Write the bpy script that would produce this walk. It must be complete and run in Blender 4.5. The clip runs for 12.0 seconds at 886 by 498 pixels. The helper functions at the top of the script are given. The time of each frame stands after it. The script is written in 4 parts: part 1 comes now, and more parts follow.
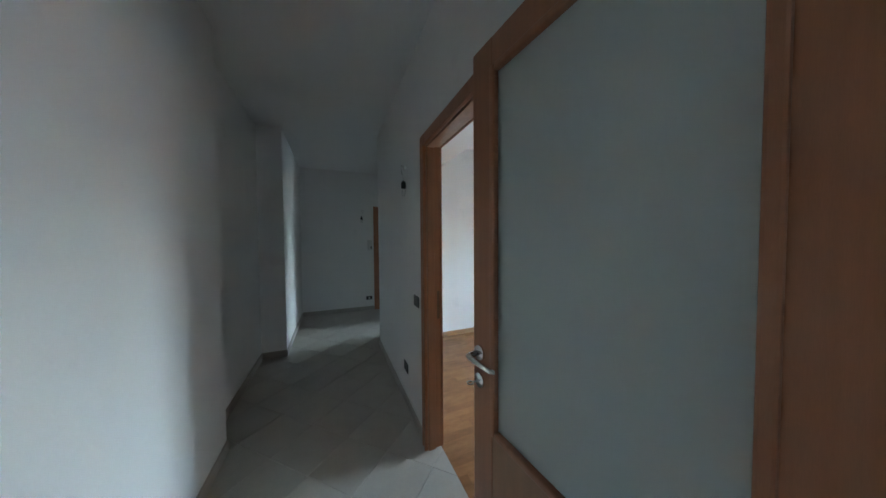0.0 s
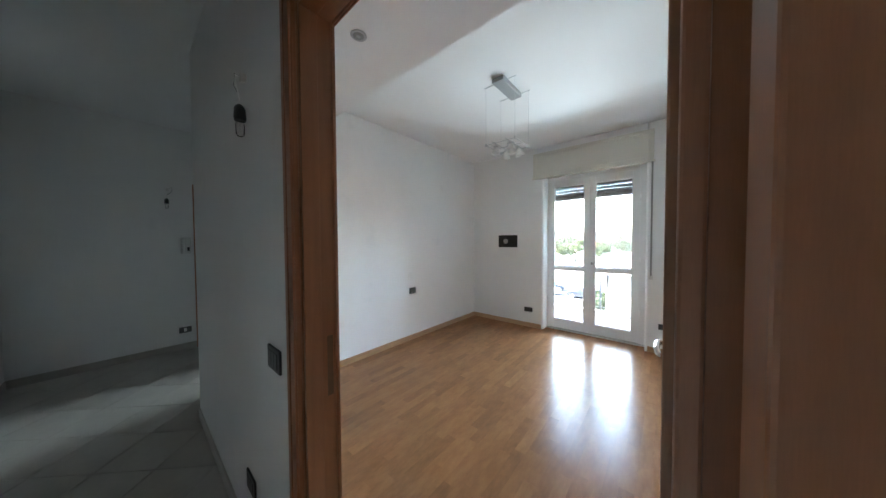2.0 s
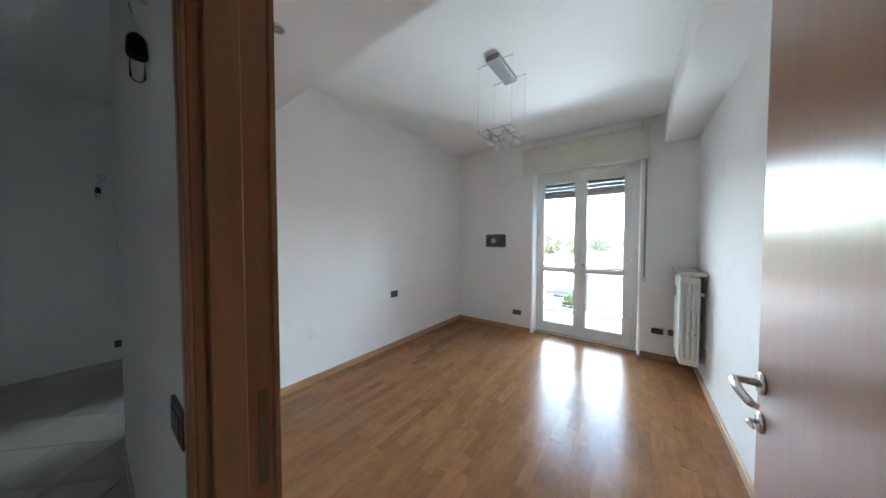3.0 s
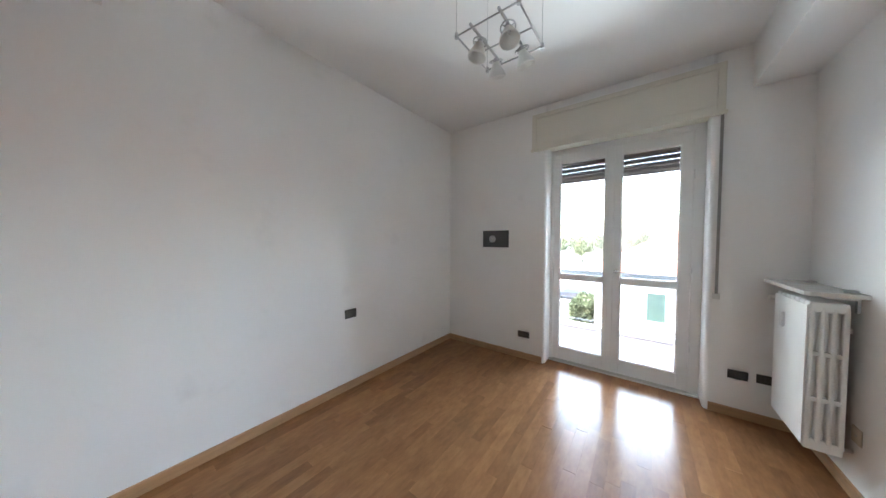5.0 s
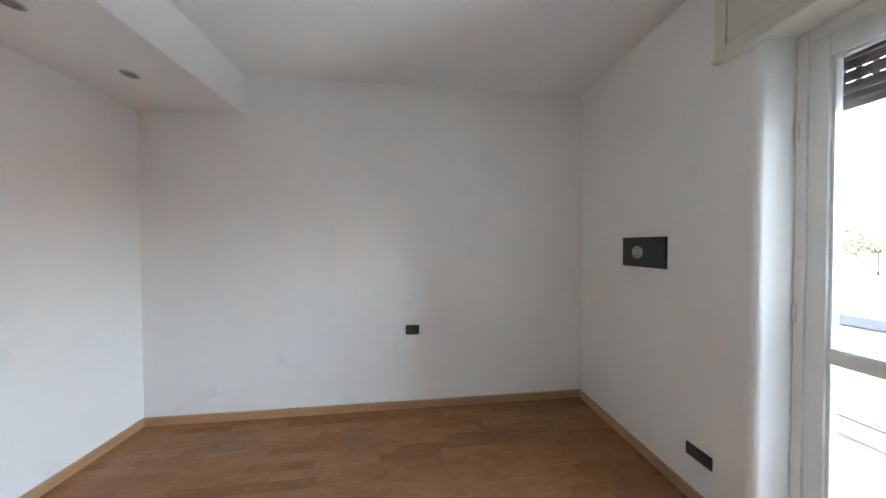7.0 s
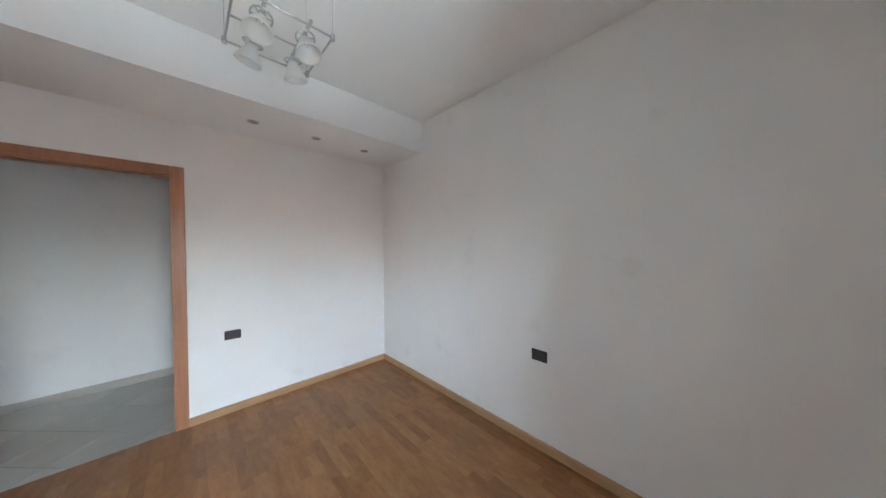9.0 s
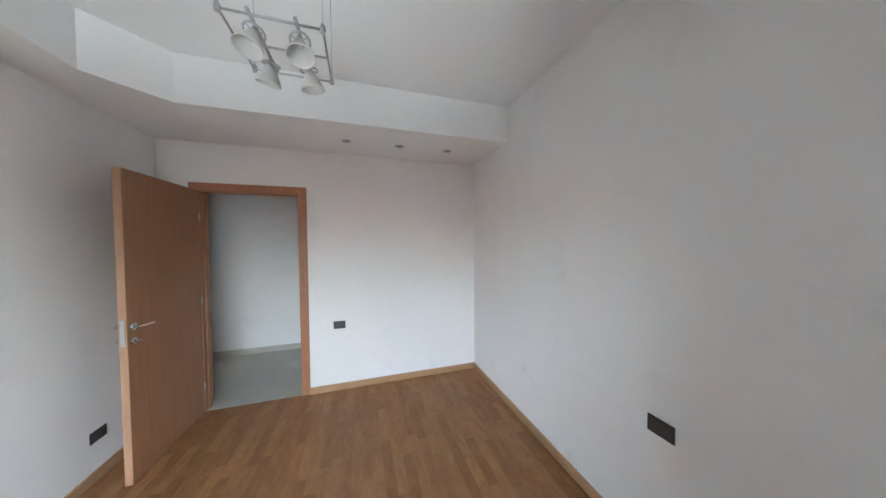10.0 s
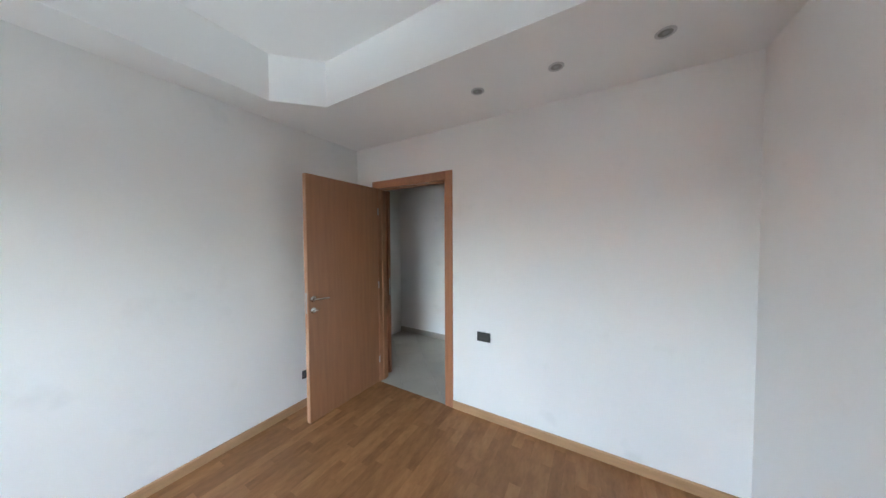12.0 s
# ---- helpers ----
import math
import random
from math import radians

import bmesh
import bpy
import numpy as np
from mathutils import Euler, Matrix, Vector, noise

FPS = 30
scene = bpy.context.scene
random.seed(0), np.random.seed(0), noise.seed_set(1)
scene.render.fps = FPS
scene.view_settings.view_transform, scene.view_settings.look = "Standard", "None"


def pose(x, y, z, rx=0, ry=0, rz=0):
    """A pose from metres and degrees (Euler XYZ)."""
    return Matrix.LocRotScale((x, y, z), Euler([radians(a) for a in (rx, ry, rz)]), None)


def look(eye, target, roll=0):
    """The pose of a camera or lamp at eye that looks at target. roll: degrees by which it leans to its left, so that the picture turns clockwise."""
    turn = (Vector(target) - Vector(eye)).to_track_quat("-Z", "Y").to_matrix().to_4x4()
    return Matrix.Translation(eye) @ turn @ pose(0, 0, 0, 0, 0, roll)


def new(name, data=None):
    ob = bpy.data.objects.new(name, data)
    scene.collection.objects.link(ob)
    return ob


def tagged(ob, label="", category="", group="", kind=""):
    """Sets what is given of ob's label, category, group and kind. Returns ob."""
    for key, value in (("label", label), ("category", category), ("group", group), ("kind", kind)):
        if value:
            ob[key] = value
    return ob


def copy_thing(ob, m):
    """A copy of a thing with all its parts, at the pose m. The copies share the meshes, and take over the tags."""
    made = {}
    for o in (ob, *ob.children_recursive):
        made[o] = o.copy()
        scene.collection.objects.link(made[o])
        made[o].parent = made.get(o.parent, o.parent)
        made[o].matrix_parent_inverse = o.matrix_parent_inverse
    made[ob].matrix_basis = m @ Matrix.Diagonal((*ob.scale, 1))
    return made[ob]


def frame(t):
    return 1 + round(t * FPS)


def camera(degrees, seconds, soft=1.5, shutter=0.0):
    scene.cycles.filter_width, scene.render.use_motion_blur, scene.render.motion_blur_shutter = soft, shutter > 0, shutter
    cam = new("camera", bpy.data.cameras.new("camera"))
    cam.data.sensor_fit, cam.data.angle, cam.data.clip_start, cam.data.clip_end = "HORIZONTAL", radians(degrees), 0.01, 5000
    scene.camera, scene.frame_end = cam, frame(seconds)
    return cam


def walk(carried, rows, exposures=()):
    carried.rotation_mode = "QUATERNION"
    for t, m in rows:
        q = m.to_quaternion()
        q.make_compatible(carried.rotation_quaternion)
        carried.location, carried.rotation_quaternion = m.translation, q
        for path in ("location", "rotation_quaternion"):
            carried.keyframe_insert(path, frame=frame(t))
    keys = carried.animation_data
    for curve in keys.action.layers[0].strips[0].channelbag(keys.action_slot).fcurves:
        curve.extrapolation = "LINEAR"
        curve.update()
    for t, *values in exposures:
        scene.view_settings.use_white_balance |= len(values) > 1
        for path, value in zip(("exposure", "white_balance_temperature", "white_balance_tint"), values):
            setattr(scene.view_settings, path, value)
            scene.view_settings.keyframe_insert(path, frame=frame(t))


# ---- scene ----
cam = camera(118.7, 12.0)
PATH = [
    (0, (3.591, -0.674, 1.433), (1.747, 0.097, 1.37), -0.4),
    (0.3, (3.412, -0.634, 1.425), (1.61, 0.231, 1.369), -0.4),
    (0.5, (3.3, -0.614, 1.431), (1.527, 0.309, 1.371), -0.3),
    (1, (3.072, -0.564, 1.422), (1.402, 0.534, 1.374), -0.4),
    (1.5, (2.88, -0.492, 1.39), (1.381, 0.832, 1.344), -0.4),
    (2, (2.734, -0.411, 1.383), (1.4451, 1.108, 1.328), -0.3),
    (2.5, (2.628, -0.325, 1.386), (1.4085, 1.260, 1.326), -0.1),
    (4.5, (2.19, 0.399, 1.352), (1.064, 2.052, 1.295), 0.2),
    (5, (2.123, 0.742, 1.368), (0.916, 2.335, 1.302), 0.1),
    (5.5, (2.09, 1.121, 1.368), (0.687, 2.545, 1.316), -0.0),
    (6, (2.153, 1.498, 1.399), (0.479, 2.59, 1.351), -0.2),
    (6.5, (2.313, 1.866, 1.411), (0.423, 2.519, 1.383), -0.3),
    (7, (2.319, 2.163, 1.44), (0.33, 2.374, 1.409), -0.2),
    (9, (1.839, 3.014, 1.518), (0.447, 1.579, 1.476), -0.1),
    (9.5, (1.597, 3.037, 1.52), (0.562, 1.326, 1.486), -0.0),
    (10, (1.338, 2.983, 1.581), (0.738, 1.076, 1.523), -0.4),
    (10.5, (1.085, 2.873, 1.609), (0.938, 0.88, 1.538), -0.1),
    (11, (0.838, 2.655, 1.619), (1.175, 0.685, 1.535), -0.3),
    (11.5, (0.701, 2.363, 1.549), (1.462, 0.515, 1.496), -0.3),
    (12, (0.754, 2.062, 1.512), (1.761, 0.336, 1.449), -0.3),
]
walk(cam, [(t, look(eye, target, lean)) for t, eye, target, lean in PATH], [(0.0, 5.5, 5900, 1), (1.0, 5.6, 6150, 4), (2.7, 5.4, 6100, 3), (4.5, 5.35, 6450, 8), (7.0, 5.35, 6450, 8), (9.0, 5.3, 6450, 8), (10.5, 5.4, 6400, 8), (12.0, 5.45, 6300, 7)])

# ---- world and light ----
world = bpy.data.worlds.new("world")
scene.world = world
world.use_nodes = True
wn = world.node_tree.nodes
sky = wn.new("ShaderNodeTexSky")
sky.sky_type = "NISHITA"
sky.sun_disc = False
sky.sun_elevation = radians(40)
sky.sun_rotation = radians(259)
sky.air_density, sky.dust_density, sky.ozone_density = 1.0, 4.0, 1.0
world.node_tree.links.new(sky.outputs[0], wn["Background"].inputs[0])
wn["Background"].inputs[1].default_value = 0.15

sun = new("sun", bpy.data.lights.new("sun", "SUN"))
sun.data.energy, sun.data.angle, sun.data.color = 0.12, radians(12), (1.0, 0.95, 0.87)
sun.matrix_basis = look((0, 0, 0), (0.75, 0.15, -0.64))


def area_lamp(name, at, target, width, height, power, spread=180):
    """A soft area lamp: daylight in a window's opening, or fill added outside for the room."""
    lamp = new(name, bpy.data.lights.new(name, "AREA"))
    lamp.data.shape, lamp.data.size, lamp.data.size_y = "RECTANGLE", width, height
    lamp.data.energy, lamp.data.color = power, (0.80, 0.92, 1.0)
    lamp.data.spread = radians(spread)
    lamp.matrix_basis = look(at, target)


# Added fill lamps with no real source: they brighten the room through the balcony door.
area_lamp("room_fill_high", (1.00, 14.0, 4.6), (1.85, 2.0, 1.7), 20.0, 4.6, 105.0, 140)
area_lamp("room_fill_low", (1.70, 13.6, -4.6), (1.85, 3.9, 1.4), 10.0, 2.0, 45.0, 130)
area_lamp("hall_daylight", (-0.84, 3.95, 1.55), (-0.80, 0.0, 1.3), 0.40, 1.2, 0.15, 80)
area_lamp("back_room_daylight", (5.60, 1.05, 1.55), (3.0, -1.2, 1.3), 0.55, 1.1, 0.0065, 60)


# ---- materials ----
def material(name, color, rough=0.6, metal=0.0, vary=0.08, scale=8.0, bump=0.0, fine=120.0, spec=0.5, stretch=None, islands=0.0, coat=0.0, objects=0.0):
    m = bpy.data.materials.new(name)
    m.use_nodes = True
    n, l = m.node_tree.nodes, m.node_tree.links
    b = n["Principled BSDF"]
    b.inputs["Roughness"].default_value = rough
    b.inputs["Metallic"].default_value = metal
    b.inputs["Specular IOR Level"].default_value = spec
    b.inputs["Coat Weight"].default_value = coat
    b.inputs["Coat Roughness"].default_value = 0.12
    co = n.new("ShaderNodeTexCoord")
    mp = n.new("ShaderNodeMapping")
    l.new(co.outputs["Object"], mp.inputs[0])
    if stretch:
        mp.inputs["Scale"].default_value = stretch
    if objects:
        info = n.new("ShaderNodeObjectInfo")
        far = n.new("ShaderNodeVectorMath")
        far.operation = "MULTIPLY_ADD"
        l.new(info.outputs["Random"], far.inputs[0])
        far.inputs[1].default_value = (31.7, 53.1, 17.3)
        l.new(co.outputs["Object"], far.inputs[2])
        l.new(far.outputs[0], mp.inputs[0])
    big = n.new("ShaderNodeTexNoise")
    big.inputs["Scale"].default_value = scale
    big.inputs["Detail"].default_value = 5
    l.new(mp.outputs[0], big.inputs["Vector"])
    small = n.new("ShaderNodeTexNoise")
    small.inputs["Scale"].default_value = fine
    small.inputs["Detail"].default_value = 3
    l.new(mp.outputs[0], small.inputs["Vector"])
    mix = n.new("ShaderNodeMix")
    mix.data_type = "RGBA"
    dark = [c * (1 - vary) for c in color]
    light = [min(1, c * (1 + vary)) for c in color]
    mix.inputs[6].default_value, mix.inputs[7].default_value = (*dark, 1), (*light, 1)
    ad = n.new("ShaderNodeMath")
    ad.operation = "MULTIPLY_ADD"
    l.new(small.outputs[0], ad.inputs[0])
    ad.inputs[1].default_value = 0.4
    l.new(big.outputs[0], ad.inputs[2])
    rg = n.new("ShaderNodeMapRange")
    rg.inputs[1].default_value, rg.inputs[2].default_value = 0.45, 0.95
    l.new(ad.outputs[0], rg.inputs[0])
    l.new(rg.outputs[0], mix.inputs[0])
    out = mix.outputs[2]
    if islands or objects:
        hsv = n.new("ShaderNodeHueSaturation")
        if objects:
            rnd = info.outputs["Random"]
        else:
            rnd = n.new("ShaderNodeNewGeometry").outputs["Random Per Island"]
        r2 = n.new("ShaderNodeMapRange")
        k = islands or objects
        r2.inputs[3].default_value, r2.inputs[4].default_value = 1 - k, 1 + k
        l.new(rnd, r2.inputs[0])
        l.new(r2.outputs[0], hsv.inputs["Value"])
        l.new(out, hsv.inputs["Color"])
        out = hsv.outputs[0]
    l.new(out, b.inputs["Base Color"])
    rr = n.new("ShaderNodeMapRange")
    rr.inputs[3].default_value, rr.inputs[4].default_value = rough * 0.88, min(1, rough * 1.12)
    l.new(big.outputs[0], rr.inputs[0])
    l.new(rr.outputs[0], b.inputs["Roughness"])
    if bump:
        bp = n.new("ShaderNodeBump")
        bp.inputs["Strength"].default_value = bump
        bp.inputs["Distance"].default_value = 0.002
        l.new(ad.outputs[0], bp.inputs["Height"])
        l.new(bp.outputs[0], b.inputs["Normal"])
    return m


PAINT = material("wall_paint", (0.88, 0.87, 0.85), 0.75, vary=0.03, scale=1.3, bump=0.06, fine=260, spec=0.25)
CEIL = material("ceiling_paint", (0.89, 0.88, 0.865), 0.85, vary=0.015, scale=1.0, bump=0.04, fine=220, spec=0.2)
PARQUET = material("oak_parquet", (0.305, 0.146, 0.064), 0.22, vary=0.17, scale=8, bump=0.04, fine=26, stretch=(3, 1, 1), spec=0.22, coat=0.0, objects=0.15)
PARQUET_REST = material("oak_parquet_joined", (0.305, 0.146, 0.064), 0.22, vary=0.17, scale=8, bump=0.04, fine=26, stretch=(3, 1, 1), spec=0.22, coat=0.0, islands=0.15)
UNDER = material("dark_subfloor", (0.12, 0.07, 0.035), 0.8)
OAK = material("oak_skirting", (0.46, 0.27, 0.14), 0.4, vary=0.14, scale=5, bump=0.03, fine=60, stretch=(1, 1, 8))
BEECH = material("stained_beech_veneer", (0.36, 0.172, 0.088), 0.32, spec=0.6, vary=0.13, scale=3, bump=0.02, fine=70, stretch=(12, 12, 0.7))
BEECH_FRAME = material("stained_beech_frame", (0.40, 0.175, 0.09), 0.34, vary=0.13, scale=3, bump=0.03, fine=70, stretch=(14, 14, 0.8))
LIPPING = material("pale_beech_lipping", (0.50, 0.28, 0.17), 0.4, vary=0.08, scale=3, bump=0.03, fine=70, stretch=(14, 14, 0.8))
TILE = material("beige_ceramic_tile", (0.50, 0.46, 0.40), 0.30, vary=0.07, scale=5, bump=0.03, fine=50, objects=0.035)
GROUT = material("grey_grout", (0.26, 0.24, 0.21), 0.9, vary=0.15)
TILE_SKIRT = material("beige_tile_skirting", (0.47, 0.43, 0.38), 0.35, vary=0.08, scale=6)
WHITE = material("white_lacquer", (0.88, 0.88, 0.86), 0.32, vary=0.02, scale=4, bump=0.02, fine=90)
CREAM = material("cream_painted_wood", (0.74, 0.71, 0.62), 0.45, vary=0.03, scale=4, bump=0.02, fine=90)
ENAMEL = material("white_radiator_enamel", (0.80, 0.79, 0.75), 0.32, vary=0.015, scale=6)
STONE = material("pale_grey_marble", (0.62, 0.59, 0.55), 0.25, vary=0.16, scale=9, fine=60)
CHROME = material("satin_chrome", (0.72, 0.71, 0.69), 0.22, metal=1.0, vary=0.04, fine=200)
STEEL = material("brushed_steel", (0.55, 0.55, 0.55), 0.35, metal=0.9, vary=0.05, fine=200)
DULL = material("dull_grey_reflector", (0.28, 0.275, 0.265), 0.5, metal=0.3)
SILVER = material("silver_paint", (0.36, 0.36, 0.36), 0.4, metal=0.4, vary=0.04)
BLACK = material("black_plastic", (0.022, 0.022, 0.024), 0.35, vary=0.1)
GREYP = material("anthracite_plastic", (0.045, 0.043, 0.042), 0.4, vary=0.1)
MODULE = material("grey_module_plastic", (0.055, 0.053, 0.052), 0.4, vary=0.1)
PLATEW = material("white_plastic", (0.72, 0.71, 0.68), 0.4, vary=0.03)
BEIGE = material("beige_plastic", (0.60, 0.53, 0.42), 0.45, vary=0.04)
SHUTTER = material("brown_roller_shutter", (0.075, 0.055, 0.048), 0.5, vary=0.12, scale=10)
STRAP = material("grey_woven_strap", (0.30, 0.29, 0.27), 0.85, vary=0.15, fine=300)
BRONZE = material("dull_bronze", (0.22, 0.15, 0.10), 0.45, metal=0.6)
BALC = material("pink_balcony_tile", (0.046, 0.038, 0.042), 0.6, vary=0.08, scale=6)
CONC = material("pale_concrete", (0.36, 0.35, 0.33), 0.85, vary=0.10, scale=4, bump=0.2, fine=60)
RAILM = material("grey_painted_iron", (0.06, 0.066, 0.072), 0.45, metal=0.2, vary=0.08)
RENDER = material("white_house_render", (0.55, 0.535, 0.51), 0.9, vary=0.05, scale=1.5, bump=0.2, fine=60)
TERRA = material("terracotta_roof_tile", (0.25, 0.095, 0.055), 0.85, vary=0.18, scale=3, islands=0.15)
GREENW = material("green_shutter_paint", (0.06, 0.10, 0.08), 0.5, vary=0.08)
ASPH = material("asphalt", (0.045, 0.045, 0.047), 0.9, vary=0.2, scale=0.6, fine=40)
GRASS = material("park_grass", (0.09, 0.10, 0.07), 0.95, vary=0.3, scale=0.15, fine=3)
GRAVEL = material("worn_asphalt_yard", (0.033, 0.033, 0.034), 0.95, vary=0.15, scale=0.3, fine=8)
BARK = material("grey_brown_bark", (0.12, 0.09, 0.065), 0.95, vary=0.25, scale=6, bump=0.4, fine=30)
LEAF = material("tree_leaves", (0.11, 0.12, 0.085), 0.7, vary=0.25, scale=1.0, islands=0.35)
LEAF2 = material("light_tree_leaves", (0.12, 0.135, 0.075), 0.7, vary=0.25, scale=1.0, islands=0.35)
HEDGE = material("hedge_leaves", (0.04, 0.055, 0.03), 0.75, vary=0.3, scale=2.0, islands=0.35)
CARD = material("dark_car_paint", (0.035, 0.04, 0.05), 0.2, vary=0.05, coat=0.6)
CARS = material("silver_car_paint", (0.45, 0.46, 0.47), 0.25, metal=0.5, vary=0.04, coat=0.4)
TYRE = material("tyre_rubber", (0.02, 0.02, 0.02), 0.85)
CARGLASS = material("dark_car_glass", (0.02, 0.025, 0.03), 0.08)


def clear_glass(name, tint, ior=1.45):
    m = bpy.data.materials.new(name)
    m.use_nodes = True
    n, l = m.node_tree.nodes, m.node_tree.links
    n.remove(n["Principled BSDF"])
    tr, gl, fr, mx = (n.new(k) for k in ("ShaderNodeBsdfTransparent", "ShaderNodeBsdfGlossy", "ShaderNodeFresnel", "ShaderNodeMixShader"))
    tr.inputs[0].default_value = (*tint, 1)
    gl.inputs["Roughness"].default_value = 0.02
    fr.inputs[0].default_value = ior
    l.new(fr.outputs[0], mx.inputs[0])
    l.new(tr.outputs[0], mx.inputs[1])
    l.new(gl.outputs[0], mx.inputs[2])
    l.new(mx.outputs[0], n["Material Output"].inputs[0])
    return m


def frosted_glass(name, color):
    m = bpy.data.materials.new(name)
    m.use_nodes = True
    n, l = m.node_tree.nodes, m.node_tree.links
    b = n["Principled BSDF"]
    b.inputs["Base Color"].default_value = (*color, 1)
    b.inputs["Roughness"].default_value = 0.42
    tl, mx, ns = (n.new(k) for k in ("ShaderNodeBsdfTranslucent", "ShaderNodeMixShader", "ShaderNodeTexNoise"))
    tl.inputs[0].default_value = (*color, 1)
    ns.inputs["Scale"].default_value = 700
    bp = n.new("ShaderNodeBump")
    bp.inputs["Strength"].default_value, bp.inputs["Distance"].default_value = 0.15, 0.001
    l.new(ns.outputs[0], bp.inputs["Height"])
    l.new(bp.outputs[0], b.inputs["Normal"])
    mx.inputs[0].default_value = 0.45
    l.new(b.outputs[0], mx.inputs[1])
    l.new(tl.outputs[0], mx.inputs[2])
    l.new(mx.outputs[0], n["Material Output"].inputs[0])
    return m



def thin_leaves(m):
    """Lets light shine through the leaves."""
    n, l = m.node_tree.nodes, m.node_tree.links
    b = n["Principled BSDF"]
    tl, mx = n.new("ShaderNodeBsdfTranslucent"), n.new("ShaderNodeMixShader")
    l.new(b.inputs["Base Color"].links[0].from_socket, tl.inputs[0])
    mx.inputs[0].default_value = 0.45
    l.new(b.outputs[0], mx.inputs[1])
    l.new(tl.outputs[0], mx.inputs[2])
    l.new(mx.outputs[0], n["Material Output"].inputs[0])


for leafy in (LEAF, LEAF2, HEDGE):
    thin_leaves(leafy)


def faint_smudges(m):
    """Sparse soft grey marks on painted plaster."""
    n, l = m.node_tree.nodes, m.node_tree.links
    b = n["Principled BSDF"]
    old = b.inputs["Base Color"].links[0].from_socket
    co, ns, rg, mx = (n.new(k) for k in ("ShaderNodeTexCoord", "ShaderNodeTexNoise", "ShaderNodeMapRange", "ShaderNodeMix"))
    ns.inputs["Scale"].default_value, ns.inputs["Detail"].default_value = 3.1, 4
    l.new(co.outputs["Object"], ns.inputs["Vector"])
    rg.inputs[1].default_value, rg.inputs[2].default_value = 0.64, 0.74
    rg.inputs[4].default_value = 0.16
    l.new(ns.outputs[0], rg.inputs[0])
    mx.data_type = "RGBA"
    mx.inputs[7].default_value = (0.55, 0.54, 0.52, 1)
    l.new(rg.outputs[0], mx.inputs[0])
    l.new(old, mx.inputs[6])
    l.new(mx.outputs[2], b.inputs["Base Color"])


faint_smudges(PAINT)

GLASS = clear_glass("window_glass", (0.985, 0.99, 0.985))
FROST = frosted_glass("etched_glass", (0.80, 0.85, 0.83))
OPAL = frosted_glass("frosted_lamp_glass", (0.82, 0.81, 0.78))
BULB = clear_glass("bulb_glass", (0.96, 0.96, 0.96), 1.2)


# ---- mesh helpers ----
LOCAL = set()


def box(bm, x0, x1, y0, y1, z0, z1, bevel=0.0, seg=2):
    v = [bm.verts.new((x, y, z)) for x in (x0, x1) for y in (y0, y1) for z in (z0, z1)]
    fs = [bm.faces.new([v[i] for i in q]) for q in ((0, 1, 3, 2), (4, 6, 7, 5), (0, 4, 5, 1), (2, 3, 7, 6), (0, 2, 6, 4), (1, 5, 7, 3))]
    if bevel:
        bmesh.ops.bevel(bm, geom=list({e for f in fs for e in f.edges}), offset=bevel, segments=seg, affect="EDGES", profile=0.5)
    return bm


def boxes(*dims, bevel=0.0):
    bm = bmesh.new()
    for d in dims:
        box(bm, *d, bevel=bevel)
    return bm


def tube(bm, pts, r, seg=8, radii=None):
    pts = [Vector(p) for p in pts]
    rings = []
    for i, p in enumerate(pts):
        d = (pts[min(i + 1, len(pts) - 1)] - pts[max(i - 1, 0)]).normalized()
        q = d.to_track_quat("Z", "Y")
        k = radii[i] if radii else r
        rings.append([bm.verts.new(p + q @ Vector((k * math.cos(a), k * math.sin(a), 0))) for a in (2 * math.pi * j / seg for j in range(seg))])
    for a, b in zip(rings, rings[1:]):
        for j in range(seg):
            f = bm.faces.new((a[j], a[(j + 1) % seg], b[(j + 1) % seg], b[j]))
            f.smooth = True
    bm.faces.new(rings[0][::-1])
    bm.faces.new(rings[-1])
    return bm


def lathe(bm, profile, m=Matrix(), seg=20, closed=False):
    rings = [[bm.verts.new(m @ Vector((r * math.cos(a), r * math.sin(a), z))) for a in (2 * math.pi * j / seg for j in range(seg))] for r, z in profile]
    pairs = list(zip(rings, rings[1:])) + ([(rings[-1], rings[0])] if closed else [])
    for a, b in pairs:
        for j in range(seg):
            f = bm.faces.new((a[j], a[(j + 1) % seg], b[(j + 1) % seg], b[j]))
            f.smooth = True
    if not closed:
        bm.faces.new(rings[0][::-1])
        bm.faces.new(rings[-1])
    return bm


def ring(bm, m, big, small, seg=24, sub=8):
    prof = [(big + small * math.cos(a), small * math.sin(a)) for a in (2 * math.pi * j / sub for j in range(sub))]
    return lathe(bm, prof, m, seg, True)


def prism(bm, pts, z0, z1):
    lo, hi = [bm.verts.new((x, y, z0)) for x, y in pts], [bm.verts.new((x, y, z1)) for x, y in pts]
    n = len(pts)
    bm.faces.new(lo[::-1])
    bm.faces.new(hi)
    for i in range(n):
        bm.faces.new((lo[i], lo[(i + 1) % n], hi[(i + 1) % n], hi[i]))
    return bm


def mesh_of(name, bm, mat):
    bmesh.ops.recalc_face_normals(bm, faces=bm.faces)
    me = bpy.data.meshes.new(name)
    bm.to_mesh(me)
    bm.free()
    me.materials.append(mat)
    return me


def part(name, bm, mat, parent, label=""):
    ob = new(name, mesh_of(name, bm, mat))
    ob.parent = parent
    if parent.parent is None and parent not in LOCAL:
        ob.matrix_parent_inverse = parent.matrix_basis.inverted()
    return tagged(ob, label)


